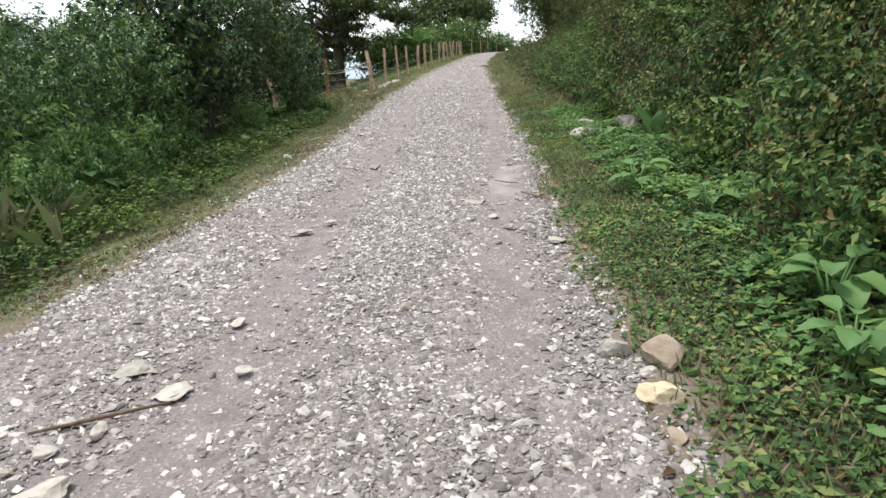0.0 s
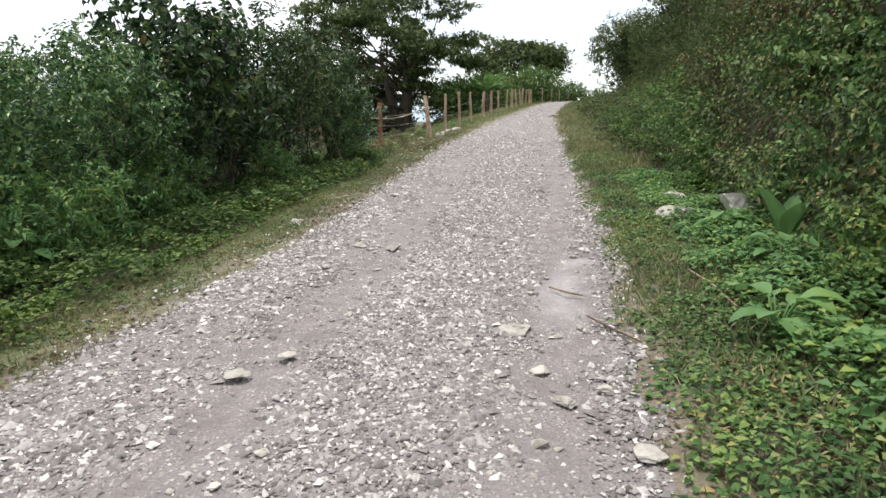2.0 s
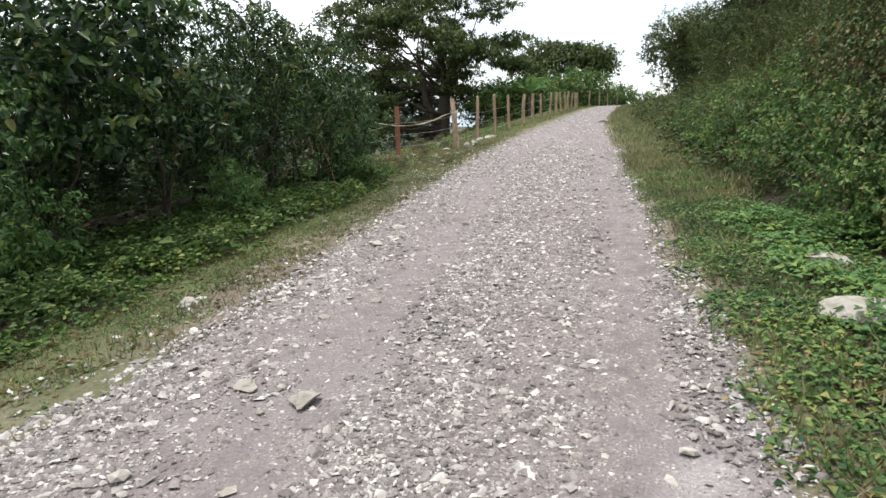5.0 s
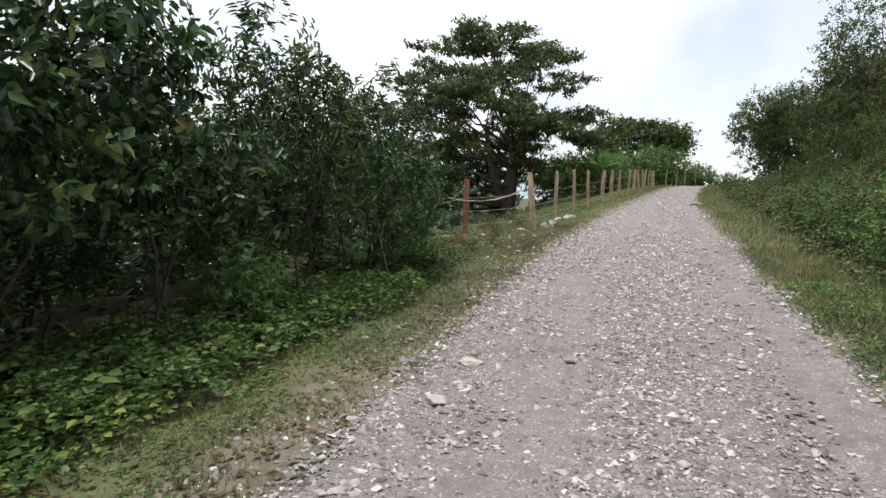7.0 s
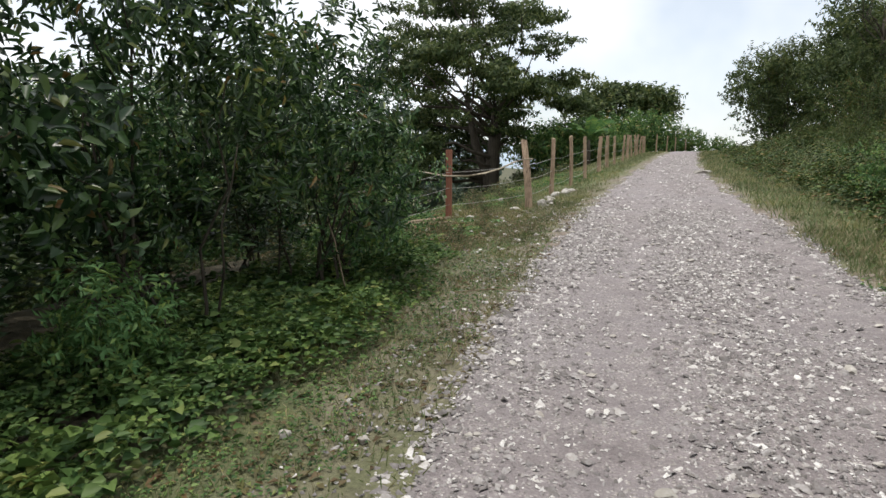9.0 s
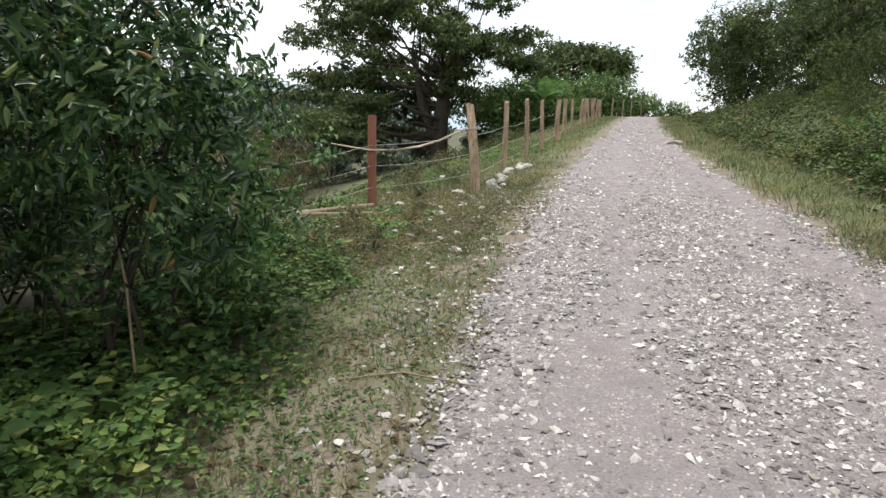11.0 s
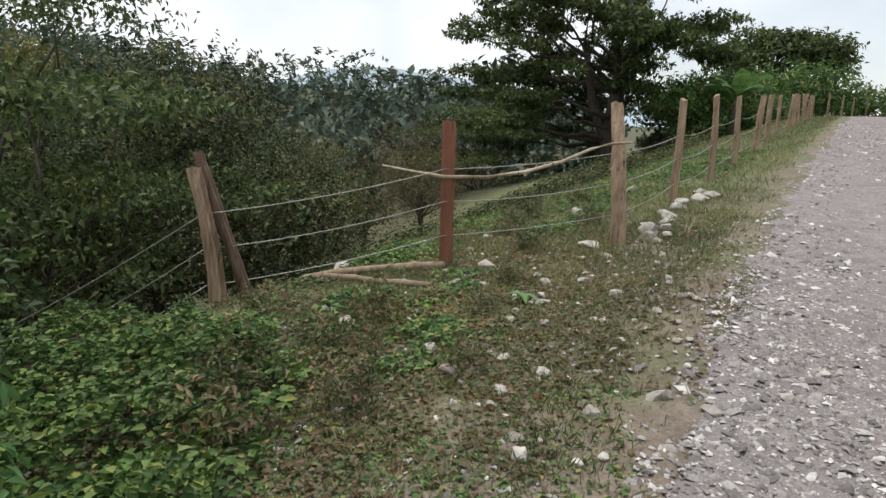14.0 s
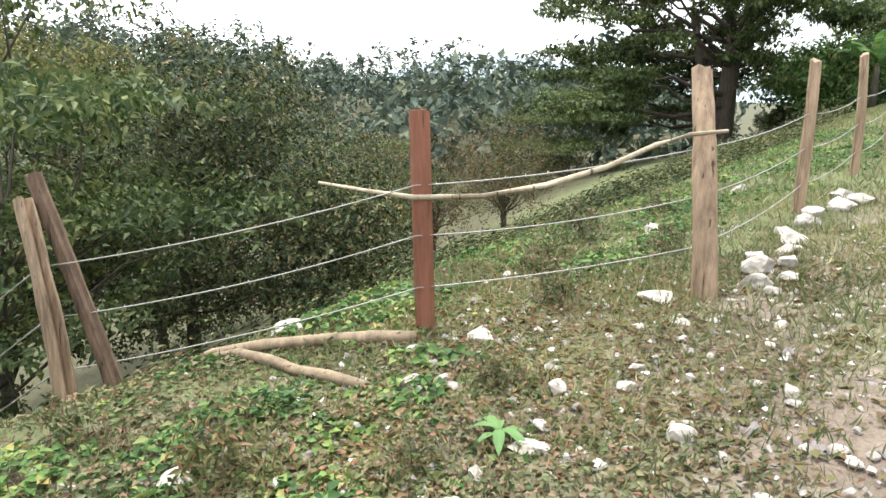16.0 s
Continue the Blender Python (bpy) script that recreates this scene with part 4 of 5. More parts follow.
# the large spreading tree past the fence: flat tiers of leaves on wide limbs
r_ = np.random.default_rng(12)
tiers = []
for z, rad, side in ((1.8, 9.0, -4.0), (2.7, 9.6, -3.0), (3.6, 10.2, -2.0), (5.0, 10.0, -1.0), (6.8, 9.6, 2.5), (8.4, 9.3, 99), (10.0, 8.7, 99), (11.7, 8.0, 99), (13.3, 6.9, 99), (14.7, 5.2, 99), (15.6, 3.2, 99)):
    n = int(0.34 * rad * rad) + 3
    a = r_.uniform(0, 6.283, n)
    d = rad * np.sqrt(r_.uniform(0.08, 1, n))
    spot = np.stack([d * np.cos(a) - 1.9, d * np.sin(a), z + r_.uniform(-0.85, 0.85, n) - 0.014 * d * d], -1)
    tiers.append(spot[spot[:, 0] < side])
a = r_.uniform(0, 6.283, 9)
tiers.append(np.stack([3.8 + 2.6 * np.cos(a), 3.0 * np.sin(a), r_.uniform(2.4, 5.6, 9)], -1))
tc = np.concatenate(tiers)
ts = r_.uniform(0.75, 1.6, len(tc))
big_tree = tree("tree", 21, 15.0, 0.6, (tc, np.stack([ts, ts, ts * 0.24], -1)), 9500, 8, 0.3, 0.17, 38, LEAF_TREE,
                "large spreading dark tree with tiered flat crown", twig_len=0.6, fork=0.42, lean=0.5, lift=1.5, inner=0.2)
seat(big_tree, -14.4, 60.0, 1.0, 0, -0.5)
a = r_.uniform(0, 6.283, 26)
d = 4.4 * np.sqrt(r_.uniform(0.03, 1, 26))
tc = np.stack([d * np.cos(a), d * np.sin(a), 6.4 + 2.6 * (1 - (d / 4.6) ** 2) + r_.uniform(-0.8, 0.6, 26)], -1)
flat_tree = tree("tree", 22, 8.5, 0.3, (tc, np.tile([[1.25, 1.25, 0.42]], (26, 1))), 1100, 8, 0.42, 0.2, 20, LEAF_TREE,
                 "flat-topped dark tree beyond the end of the fence", twig_len=0.7, fork=0.55)
seat(flat_tree, -6.6, 82.0, 1.15, 0, -0.6)

# valley trees past the brow
oval = tree("tree", 23, 6.5, 0.13, lobes_in(31, 24, (0, 0, 3.6), (3.5, 3.5, 3.3), 1.0, 0.55), 2300, 9, 0.11, 0.06, 24, LEAF_FAR,
            "bushy green tree growing on the valley slope", twig_len=0.45, inner=0.75)
seat(oval, -12.3, 24.0, 1.02, 0, -3.2)
VALLEY = [(-12.4, 26.6, 0.9, 130, -3.2), (-10.6, 26.4, 0.52, 70, -2.8), (-20, 27, 1.2, 200, -6.2), (-23, 37, 1.1, 250, -7.0), (-21, 47, 0.9, 20, -6.5),
          (-31, 47, 1.3, 160, -8.0), (-25, 14, 1.4, 90, -7), (-27, 60, 1.2, 200, -7.5), (-17, 8, 1.2, 50, -6.5), (-14, 0, 1.1, 10, -6.5)]
for x, y, size, turn, z in VALLEY:
    copy_thing(oval, Matrix()).matrix_world = pose(x, y, z, 0, 0, turn) @ Matrix.Scale(size, 4)
r_ = np.random.default_rng(35)
n = 46
a, d = r_.uniform(0, 6.283, n), 3.4 * np.sqrt(r_.uniform(0.05, 1, n))
tc = np.stack([d * np.cos(a), d * np.sin(a), np.round(r_.uniform(3.2, 6.4, n) / 1.1) * 1.1 + r_.uniform(-0.12, 0.12, n) - 0.012 * d * d], -1)
dark = tree("tree", 26, 6.5, 0.14, (tc, np.tile([[0.9, 0.9, 0.1]], (n, 1))), 2300, 9, 0.1, 0.055, 30, LEAF_TREE,
            "dark tree with layered branches on the valley side", twig_len=0.5, lift=1.4, inner=0.2)
seat(dark, -10.7, 19.8, 1.12, 70, -3.9)
# the first three copies are added to shade the valley side
for x, y, size, turn, z in [(-11.4, 17.2, 1.15, 20, -5.6), (-9.6, 14.2, 1.0, 150, -5.2), (-15.0, 21.6, 1.0, 220, -4.8), (-17.5, 33.0, 0.9, 80, -5.2), (-20.0, 52.0, 1.3, 160, -6.0)]:
    copy_thing(dark, Matrix()).matrix_world = pose(x, y, z, 0, 0, turn) @ Matrix.Scale(size, 4)
bare = tree("tree", 24, 5.2, 0.12, lobes_in(37, 34, (0, 0, 3.2), (2.4, 2.4, 2.0), 0.7, 0.9), 560, 6, 0.11, 0.05, 34, LEAF_DRY,
            "half-bare brownish tree on the valley slope", twig_len=0.6)
seat(bare, -15.4, 38.5, 1.05, 0, -3.6)
copy_thing(bare, Matrix()).matrix_world = pose(-13.1, 31.9, -3.0, 0, 0, 120) @ Matrix.Scale(0.9, 4)
tan_tree = tree("tree", 28, 7.5, 0.15, lobes_in(39, 30, (0, 0, 4.6), (2.8, 2.8, 2.7), 0.9, 0.7), 1300, 8, 0.14, 0.08, 20, LEAF_TAN,
                "rounded yellowish tree on the valley side", twig_len=0.5)
seat(tan_tree, -24.4, 26.3, 1.0, 0, -2.0)

airy = tree("tree", 25, 9.0, 0.12, lobes_in(41, 16, (0, 0, 6.6), (2.6, 2.6, 2.0), 0.7, 0.8), 330, 7, 0.2, 0.09, 16, LEAF_TREE,
            "thin airy tree rising above the bank bushes", twig_len=0.6, fork=0.5)
seat(airy, 8.6, 33.0)
copy_thing(airy, Matrix()).matrix_world = pose(7.6, 41.0, float(height(7.6, 41.0)), 0, 0, 100) @ Matrix.Scale(0.95, 4)

# bushes where the road goes out of sight
end_bush = shrub("bush", 606, 4.0, 2.2, 0.2, 420, 8, 0.26, 0.13, LEAF_HERB, "light green leafy bush past the fence end", "bushes past the fence", 5, 0.9, 0.6, 0.04)
put_copies(end_bush, [(-2.6, 62.0, 0.95, 0), (-7.2, 64.0, 1.25, 80), (0.3, 68.0, 0.7, 160), (-10.5, 66.0, 1.4, 210), (2.6, 72.0, 0.6, 300), (-4.6, 59.0, 0.55, 40), (-9.0, 59.0, 1.15, 120), (-8.5, 72.0, 1.7, 20), (-4.8, 70.0, 1.5, 250)])


def frond_plant(x, y, n, length, label):
    """A clump of arching fronds, like a young palm."""
    ob = empty("palm", (x, y, float(height(x, y))), label, "palm")
    r = random.Random(5)
    part("stem", solid("stem", [tube([(0, 0, -0.3), (0.05, 0, 1.2), (0.05, 0, 2.2)], [0.2, 0.16, 0.1], 8)], BARK), ob)
    for i in range(n):
        a, up = 6.283 * i / n + r.uniform(-0.3, 0.3), r.uniform(1.2, 1.9)
        t = np.linspace(0.08, 1, 26)
        p = np.stack([np.cos(a) * length * t * 0.7, np.sin(a) * length * t * 0.7, 2.2 + length * (up * t - 0.75 * t * t) * 0.6], -1)
        dv = unit(np.gradient(p, axis=0))
        s = unit(np.cross(dv, [0, 0, 1.0]))
        P, D = np.concatenate([p, p]), np.concatenate([dv * 0.5 + s, dv * 0.5 - s])
        V, F = leaves(P, D, np.tile([[0, 0, 1.0]], (52, 1)), 0.42, 0.07, 0.5)
        part("frond", mesh_np("frond", V, F, LEAF_BROAD), ob)
    return ob


frond_plant(-6.4, 57.5, 11, 2.3, "green palm-like plant with arching fronds")


def fern(x, y, n, length, seed, label):
    """A fern: arching fronds with paired leaflets."""
    ob = empty("fern", (x, y, float(height(x, y))), label, "fern", "ferns on the bank")
    r = random.Random(seed)
    for i in range(n):
        a, up = 6.283 * i / n + r.uniform(-0.3, 0.3), r.uniform(0.9, 1.4)
        t = np.linspace(0.12, 1, 22)
        p = np.stack([np.cos(a) * length * t, np.sin(a) * length * t, 0.05 + length * (up * t - 1.0 * t * t)], -1)
        dv = unit(np.gradient(p, axis=0))
        s = unit(np.cross(dv, [0, 0, 1.0]))
        size = length * 0.28 * np.sin(np.pi * (0.12 + 0.85 * t))
        V, F = leaves(np.concatenate([p, p]), np.concatenate([dv * 0.5 + s, dv * 0.5 - s]), np.tile([[0, 0, 1.0]], (44, 1)), np.tile(size, 2), np.tile(size, 2) * 0.3, 0.2)
        part("frond", mesh_np("frond", V, F, LEAF_BROAD), ob)
    return ob


FERN = "green fern with arching fronds on the bank"
for i, (x, y, n, length) in enumerate([(5.62, 8.9, 9, 0.6), (5.55, 8.2, 8, 0.5), (5.5, 4.4, 8, 0.45), (6.1, 7.0, 8, 0.5)]):
    fern(x, y, n, length, i, FERN)

# ---- distant woods on the hills, and a far mountain ----
P = []
r_ = np.random.default_rng(77)
while len(P) < 620:
    az, d = math.radians(r_.uniform(18, 105)), 48 + 160 * r_.uniform() ** 0.9
    P.append((-d * math.sin(az), 15 + d * math.cos(az)))
P = np.array(P)
size = r_.uniform(2.2, 6.0, len(P))
base = height(P[:, 0], P[:, 1])
C = np.stack([P[:, 0], P[:, 1], base + size * 0.75], -1)
lob = (np.repeat(C, 4, 0) + r_.normal(size=(len(P) * 4, 3)) * np.repeat(size, 4)[:, None] * [0.4, 0.4, 0.3], None)
sz = np.repeat(size, 4) * r_.uniform(0.35, 0.6, len(P) * 4)
Pt, Dt = twigs_on((lob[0], np.stack([sz, sz, sz * 0.8], -1)), 18000, 78, 0.8)
# no air in between: the woods' haze is in their leaf colour
tagged(new("far_woods", mesh_np("far_woods", *foliage(Pt, Dt, 5, 1.1, 0.95, 0.55, 79, 0.2, 0.8, True), LEAF_WOODS_HAZED)), "distant green woods covering the hills, haze put into their colour", "woods", kind="stuff")
mx = np.linspace(-2300, 300, 120)
mz = 30 + 95 * np.exp(-((mx + 1050) / 420) ** 2) + 60 * fbm(mx / 300, mx * 0, 5)
MV = np.concatenate([np.stack([mx, 0 * mx + 1500 + 0.25 * mx, -60 + 0 * mx], -1), np.stack([mx, 0 * mx + 1700 + 0.25 * mx, mz], -1)])
MF = np.array([(i, i + 1, i + 121, i + 120) for i in range(119)])
tagged(new("backdrop", mesh_np("backdrop", MV, MF, HAZE, True)), "mountain far beyond the valley, blue haze put into its colour", "mountain", kind="structure")

# ---- low growth ----
def cover(x0, x1, y0, y1, density, L, W, lump, mat, name, label, seed, lift=0.0, gap=0.0, kind="leaf", tilt=0.7, scale=1.6, fade=0.45, simple=True):
    """A low leafy mat that follows the ground, with lumps and gaps."""
    x, y = scatter(x0, x1, y0, y1, density)
    f = fbm((x + 1.5 * (height(x, y) - road_z(y))) * scale, y * scale, seed) + 0.5
    rim = sm((np.minimum(x1(y) - x, x - x0(y)) + 0.7 * fbm(x * 2.2, y * 2.2, seed + 40)) / fade)
    keep = (f > gap + 0.12 * rng.normal(size=len(x))) & (rng.uniform(0, 1, len(x)) < rim)
    x, y, f, rim = x[keep], y[keep], f[keep], rim[keep]
    e = 0.05
    hx, hy = (height(x + e, y) - height(x - e, y)) / (2 * e), (height(x, y + e) - height(x, y - e)) / (2 * e)
    N = unit(np.stack([-hx, -hy, 1 + 0 * hx], -1))
    rise = lift + lump * np.clip(f - gap, 0, 1) * rng.uniform(0.25, 1.0, len(x)) ** 0.7 * (0.25 + 0.75 * rim)
    P = np.stack([x, y, height(x, y)], -1) + N * rise[:, None]
    R3 = rng.normal(size=(len(x), 3))
    size = rng.uniform(0.55, 1.35, len(x))
    if kind == "leaf":
        D = unit(R3 - N * (R3 * N).sum(-1, keepdims=True)) + N * 0.25
        V, F = leaves(P, D, unit(N + [0, 0, 0.6] + rng.normal(size=R3.shape) * tilt * 0.6), L * size, W * size, simple=simple)
    else:
        P = np.stack([x, y, height(x, y) - 0.005], -1)
        V, F = blades(P, np.array([0, 0, 1.0]) + R3 * tilt * 0.5, L * size, W, 0.35)
    return tagged(new(name, mesh_np(name, V, F, mat)), label, "plants", kind="stuff")


def off(f, d):
    return lambda y: f(y) + d


hedge_foot = line((-6, -0.6), (4, -0.55), (6, -0.85), (9, -1.25), (12, -1.55), (15, -1.75), (17, -1.95), (18.5, -2.9), (19.5, -4.3), (21, -4.8))
const = lambda v: (lambda y: v + 0 * y)
cover(off(hedge_foot, -2.2), off(hedge_foot, 0.35), -1, 18.6, 1700, 0.05, 0.034, 0.7, LEAF_VINE, "roadside_weeds", "low bright green weeds below the hedge", 91, 0.02, 0.29, tilt=1.5, scale=2.6, simple=False)
cover(off(hedge_foot, -2.6), off(hedge_foot, 0.1), 8.5, 16.0, 480, 0.085, 0.062, 0.75, LEAF_VINE, "leafy_weeds", "broad-leaved dark green weeds below the hedge", 122, 0.03, 0.36, tilt=1.0, scale=1.7, simple=False)
cover(off(hedge_foot, -6.0), off(hedge_foot, -1.7), -1, 18.2, 560, 0.11, 0.065, 2.2, LEAF_DARK, "undergrowth", "dark leafy undergrowth beneath the hedge bushes", 92, 0.02)
cover(off(hedge_foot, -0.15), off(edge_l, -0.05), -1, 19, 1100, 0.027, 0.019, 0.06, LEAF_HERB, "verge_weeds", "sparse tiny weeds on the bare verge", 93, 0.0, 0.34)
cover(off(hedge_foot, -0.3), off(edge_l, 0.1), -1, 24, 1100, 0.055, 0.005, 0.0, GRASS, "verge_grass", "short thin grass on the bare verge", 94, 0.0, 0.36, "blade", 1.3)
cover(off(edge_r, -0.08), off(bank_foot, 0.1), -1, 17, 1600, 0.042, 0.03, 0.16, LEAF_HERB, "roadside_weeds", "low weeds between road and bank", 95, 0.0, 0.22)
cover(off(edge_r, 0.55), off(bank_foot, 0.5), -1, 13, 1200, 0.06, 0.042, 0.6, LEAF_BROAD, "leafy_weeds", "leafy green weeds at the foot of the bank", 96, 0.03, 0.3)
cover(off(edge_r, -0.1), off(bank_foot, 0.0), -1, 20, 1000, 0.09, 0.006, 0.0, GRASS, "roadside_grass", "short grass along the road", 97, 0.0, 0.3, "blade", 1.2)
cover(bank_foot, off(bank_foot, 2.9), -1, 26, 1900, 0.054, 0.035, 1.85, LEAF_BANK, "bank_creepers", "dense olive creepers covering the steep bank", 98, 0.02, 0.27, tilt=1.2, scale=1.5)
cover(off(bank_foot, 0.2), off(bank_foot, 2.6), -1, 20, 150, 0.12, 0.035, 1.1, LEAF_DRY, "dry_weeds", "dry brownish stalks and leaves on the bank", 99, 0.05, 0.35, scale=0.7)
cover(off(edge_r, 0.0), off(bank_foot, 1.6), 14, 50, 330, 0.13, 0.01, 0.0, GRASS, "bank_grass", "grass on the gentle bank beside the road", 100, 0.0, 0.15, "blade", 0.9)
cover(off(edge_r, 0.9), const(9), 16, 48, 330, 0.095, 0.06, 1.3, LEAF_BANK, "bank_weeds", "low weeds on the grassy bank", 101, 0.0, 0.35)
cover(off(brow, -11), off(edge_l, -0.2), 21.5, 56, 230, 0.1, 0.008, 0.0, GRASS, "slope_grass", "green grass on the slope past the fence", 102, 0.0, 0.12, "blade", 0.9)
cover(off(brow, -4), off(brow, 1.5), 20.5, 32, 600, 0.06, 0.04, 0.26, LEAF_HERB, "slope_weeds", "leafy weeds on the slope past the fence", 103, 0.0, 0.42, tilt=1.2)
cover(off(edge_l, -3.4), off(edge_l, -1.1), 17.0, 20.6, 1500, 0.05, 0.034, 0.45, LEAF_HERB, "clearing_weeds", "clumps of green weeds on stony ground", 121, 0.0, 0.56, tilt=1.3, scale=1.9)
cover(off(hedge_foot, -3.0), off(edge_l, -0.9), 16.8, 20.2, 1500, 0.036, 0.024, 0.24, LEAF_OLIVE, "clearing_weeds", "patchy low weeds on stony ground", 104, 0.0, 0.44, tilt=1.4, scale=2.2)
cover(off(edge_l, -2.4), off(edge_l, -0.3), 18.0, 24, 1500, 0.032, 0.022, 0.14, LEAF_OLIVE, "clearing_weeds", "small weeds between scattered stones", 114, 0.0, 0.48, tilt=1.4, scale=2.5)
cover(off(brow, -3), off(brow, 0.2), 16, 20.0, 1000, 0.045, 0.03, 0.34, LEAF_OLIVE, "brow_weeds", "leafy weeds along the brow of the slope", 105, 0.02, 0.38)
cover(const(-5.2), off(edge_l, -0.1), 17, 26, 1100, 0.06, 0.005, 0.0, GRASS, "clearing_grass", "short grass on stony ground", 106, 0.0, 0.36, "blade", 1.3)
cover(off(brow, -9), off(brow, -0.7), 20.5, 40, 300, 0.075, 0.045, 1.1, LEAF_FAR, "valley_scrub", "dense scrub below the grassy brow", 127, 0.0, 0.1, scale=0.8)
# the darker hedge leaf colour stands in for tree shade on this slope
cover(const(-14), off(brow, -1.6), -1, 22, 210, 0.07, 0.042, 0.8, LEAF_DARK, "valley_scrub", "scrub on the steep valley side, leaf colour darkened for shade", 107, 0.0, 0.1, scale=0.6)
cover(off(hedge_foot, -0.4), off(edge_l, 0.1), -1, 23, 160, 0.05, 0.03, 0.01, LEAF_DRY, "leaf_litter", "dry brown leaf litter on the verge", 108, 0.006, 0.3)
cover(off(edge_l, -3.4), off(edge_l, -0.3), 17.5, 23, 520, 0.045, 0.024, 0.05, LEAF_DRY, "leaf_litter", "dry brown leaf litter among the stones", 118, 0.006, 0.35)
cover(off(edge_r, -0.05), off(bank_foot, 0.2), -1, 20, 190, 0.05, 0.03, 0.03, LEAF_DRY, "leaf_litter", "dry brown leaf litter beside the road", 109, 0.01, 0.3)

# stones of the clearing
rr = random.Random(9)
for i, (x, y, r, flat, kind, mat) in enumerate([
        (-3.2, 19.27, 0.11, 0.42, "white lump of limestone", LIME), (-3.58, 19.49, 0.1, 0.2, "flat white stone", LIME), (-3.59, 19.02, 0.06, 0.6, "pale grey stone", STONE), (-3.21, 18.66, 0.055, 0.7, "pale angular stone", LIME), (-3.36, 18.65, 0.045, 0.6, "pale grey stone", STONE),
        (-2.26, 19.89, 0.055, 0.65, "pale stone", LIME), (-2.49, 20.79, 0.05, 0.8, "pale grey stone", STONE), (-2.99, 20.34, 0.1, 0.55, "bluish grey rock", STONE), (-4.41, 20.67, 0.17, 0.3, "flat pale rock", STONE), (-3.07, 20.99, 0.1, 0.6, "grey weathered rock", STONE),
        (-2.19, 20.13, 0.1, 0.35, "flat pale stone", LIME), (-2.03, 20.15, 0.07, 0.3, "flat grey stone", STONE), (-1.74, 19.93, 0.04, 0.6, "white stone", LIME), (-2.1, 20.76, 0.05, 0.6, "white stone", LIME), (-2.2, 21.61, 0.07, 0.3, "flat pale stone", LIME), (-1.4, 20.22, 0.05, 0.5, "white stone", LIME), (-3.15, 25.72, 0.13, 0.6, "white rock", LIME)]):
    lone_stone(x, y, r, flat, 140 + i, mat, kind + " lying in short grass", "", 53 * i, "rock" if r > 0.09 else "stone", 0.2)
SCAT = "pale stones scattered over the clearing"
kinds2 = [boulder("stone", 1, 0.6, 160 + i, STONE, 0.3, 2) for i in range(8)]
count = 0
while count < 230:
    x, y = rr.uniform(-4.4, -1.0), rr.uniform(18.2, 22.6)
    if x < -2.7 and rr.random() < 0.7:
        continue
    r = 0.019 * math.exp(abs(rr.gauss(0, 1)) * 0.5)
    ob = new("stone", kinds2[count % 8])
    ob.matrix_world = pose(x, y, float(height(x, y)) + 0.25 * r, rr.uniform(-20, 20), rr.uniform(-20, 20), rr.uniform(0, 360)) @ Matrix.Scale(r, 4)
    tagged(ob, "pale stone lying in short grass", "stone", SCAT)
    count += 1
VERGE = "stones along the verge"
for i in range(60):
    y = rr.uniform(0, 18)
    x = float(edge_l(np.array(y))) - rr.uniform(-0.1, 0.8) if i % 3 else float(edge_r(np.array(y))) + rr.uniform(-0.1, 0.5)
    r = 0.018 * math.exp(abs(rr.gauss(0, 1)) * 0.45)
    ob = new("stone", kinds2[i % 8])
    ob.matrix_world = pose(x, y, float(height(x, y)) + 0.2 * r, rr.uniform(-20, 20), rr.uniform(-20, 20), rr.uniform(0, 360)) @ Matrix.Scale(r, 4)
    tagged(ob, "small pale stone on the road verge", "stone", VERGE)


# ---- broad-leaved plants ----
def broad_leaf(L, W, seed, bend=0.5):
    """A large leaf with a grooved midrib, thin but solid-edged."""
    rr = random.Random(seed)
    nu, nv = 8, 5
    V, F = [], []
    for i in range(nu):
        t = i / (nu - 1)
        w = W * (math.sin(math.pi * min(1, t * 0.93 + 0.07)) ** 0.75) * 0.5
        for j in range(nv):
            s = (j / (nv - 1) - 0.5) * 2
            V.append((w * s, L * t, L * (0.35 * t - bend * t * t) + abs(s) * w * 0.35 + rr.uniform(-1, 1) * 0.012 * W * 3))
    for i in range(nu - 1):
        for j in range(nv - 1):
            F.append((i * nv + j, i * nv + j + 1, (i + 1) * nv + j + 1, (i + 1) * nv + j))
    return solid("leaf", [(V, F)], LEAF_BROAD)


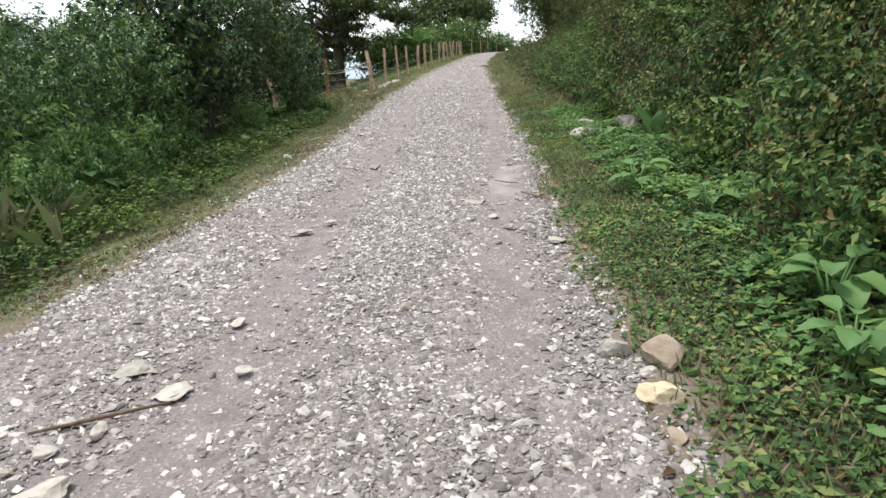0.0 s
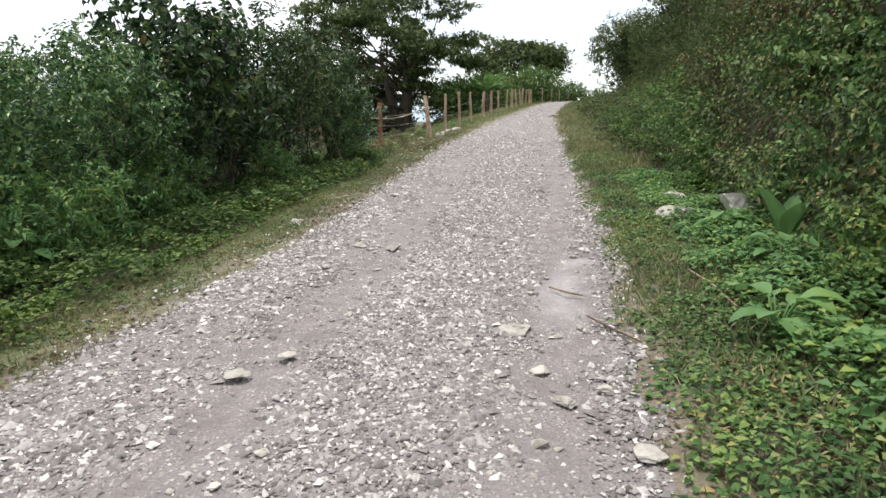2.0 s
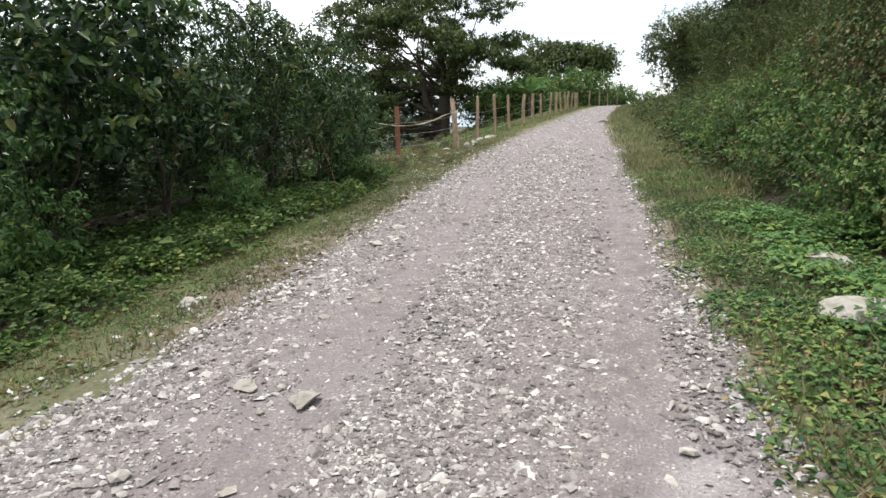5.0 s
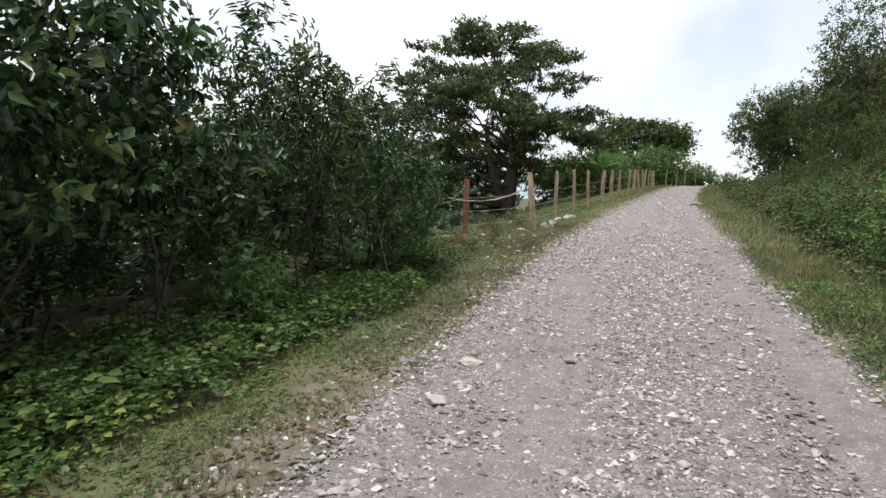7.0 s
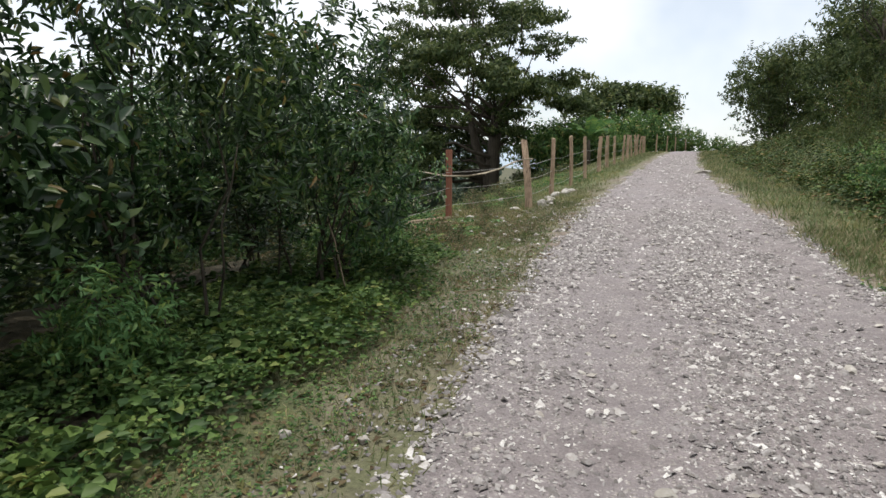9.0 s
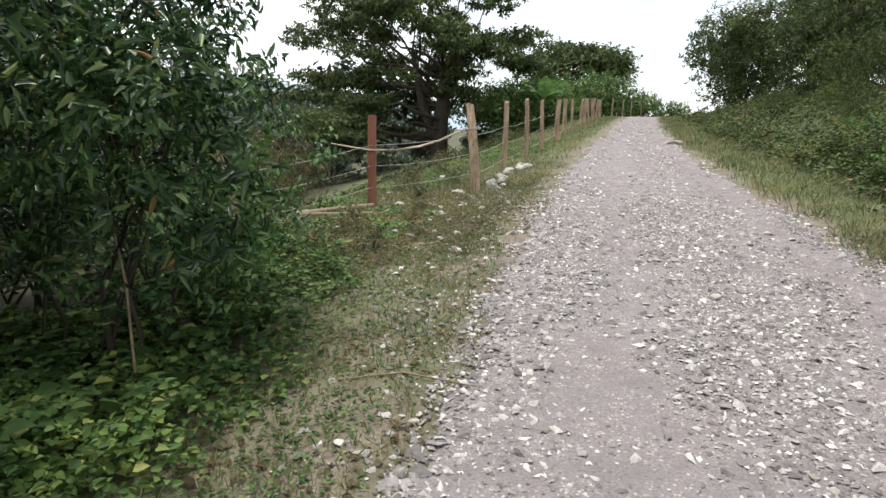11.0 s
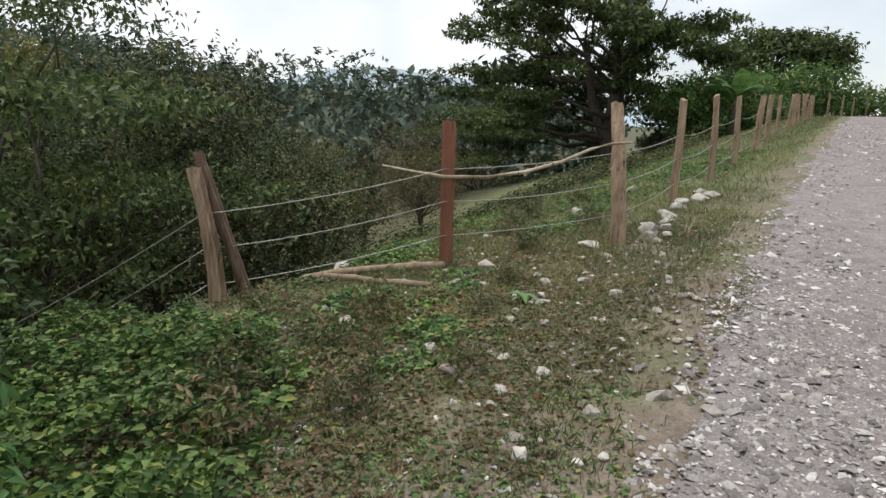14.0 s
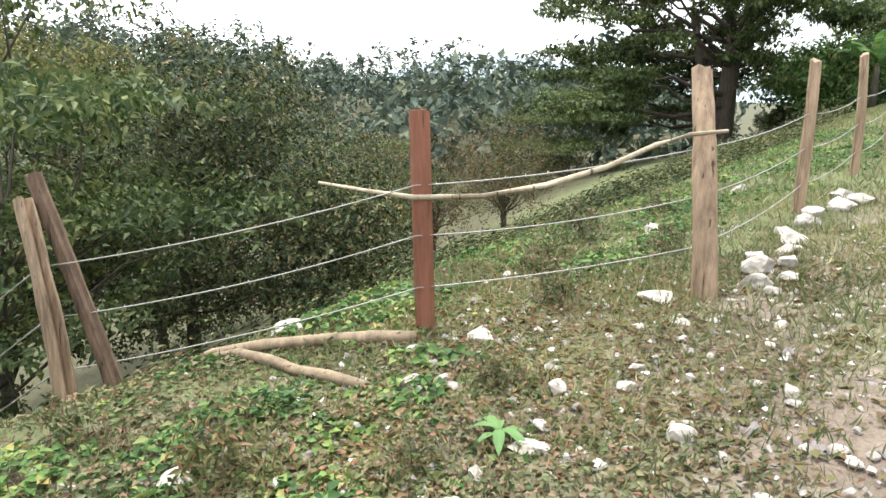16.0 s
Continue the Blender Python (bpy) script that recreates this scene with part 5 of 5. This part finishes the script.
def broad_plant(x, y, stems, L, W, high, seed, label, upright=0.0):
    rr = random.Random(seed)
    ob = empty("broad_leaved_plant", (x, y, float(height(x, y))), label, "plant")
    kinds = [broad_leaf(L * k, W * k, seed + i, 0.55 - 0.4 * upright) for i, k in enumerate((1.0, 0.85, 0.7))]
    for i in range(stems):
        a = 6.283 * i / stems + rr.uniform(-0.3, 0.3)
        h = high * rr.uniform(0.55, 1.0)
        out = (0.35 - 0.25 * upright) * h
        tip = Vector((out * math.cos(a), out * math.sin(a), h))
        st = part("stalk", solid("stalk", [tube([(0, 0, -0.04), tip * 0.55 + Vector((0, 0, 0.1 * h)), tip], [0.009, 0.007, 0.005], 6)], LEAF_BROAD), ob)
        lf = part("leaf", kinds[i % 3], st)
        lf.matrix_local = Matrix.Translation(tip) @ pose(0, 0, 0, 65 * upright + rr.uniform(-10, 15), 0, math.degrees(a) - 90)
    return ob


broad_plant(4.02, 5.6, 8, 0.25, 0.17, 0.28, 1, "broad-leaved green plant in the roadside weeds")
broad_plant(4.5, 2.75, 8, 0.2, 0.16, 0.32, 2, "broad-leaved green plant at the foot of the bank")
broad_plant(4.35, 2.2, 9, 0.17, 0.12, 0.26, 3, "young bright green plant beside the road")
broad_plant(4.5, 7.45, 5, 0.5, 0.2, 0.25, 4, "upright plant with tall yellow-green leaves", 0.8)
broad_plant(4.35, 6.9, 7, 0.2, 0.16, 0.3, 5, "leafy green plant in the roadside weeds")
broad_plant(4.4, 4.6, 7, 0.17, 0.13, 0.28, 6, "leafy green plant in the roadside weeds")
broad_plant(4.2, 8.4, 6, 0.18, 0.14, 0.25, 7, "leafy green plant in the roadside weeds")
broad_plant(-2.33, 20.13, 7, 0.14, 0.045, 0.06, 8, "small rosette plant among stones")
broad_plant(-1.9, 6.4, 7, 0.2, 0.15, 0.45, 9, "broad-leaved plant in front of the hedge")
broad_plant(-2.5, 9.6, 7, 0.18, 0.14, 0.5, 10, "broad-leaved plant in front of the hedge")
broad_plant(-3.0, 16.3, 7, 0.18, 0.12, 0.45, 11, "leafy plant at the end of the hedge")

# tall drooping grass clump in front of the hedge
n = 70
a = rng.uniform(0, 6.283, n)
Pg = np.stack([0.22 * rng.normal(size=n), 0.22 * rng.normal(size=n), 0 * a], -1)
Vg, Fg = blades(Pg, np.stack([0.35 * np.cos(a), 0.35 * np.sin(a), 1 + 0 * a], -1), 0.5 * rng.uniform(0.6, 1.2, n), 0.013, 0.6)
clump = new("grass_clump", mesh_np("grass_clump", Vg, Fg, GRASS))
clump.matrix_world = Matrix.Translation((-1.35, 4.6, float(height(-1.35, 4.6))))
tagged(clump, "tall pale grass clump in front of the hedge", "grass")
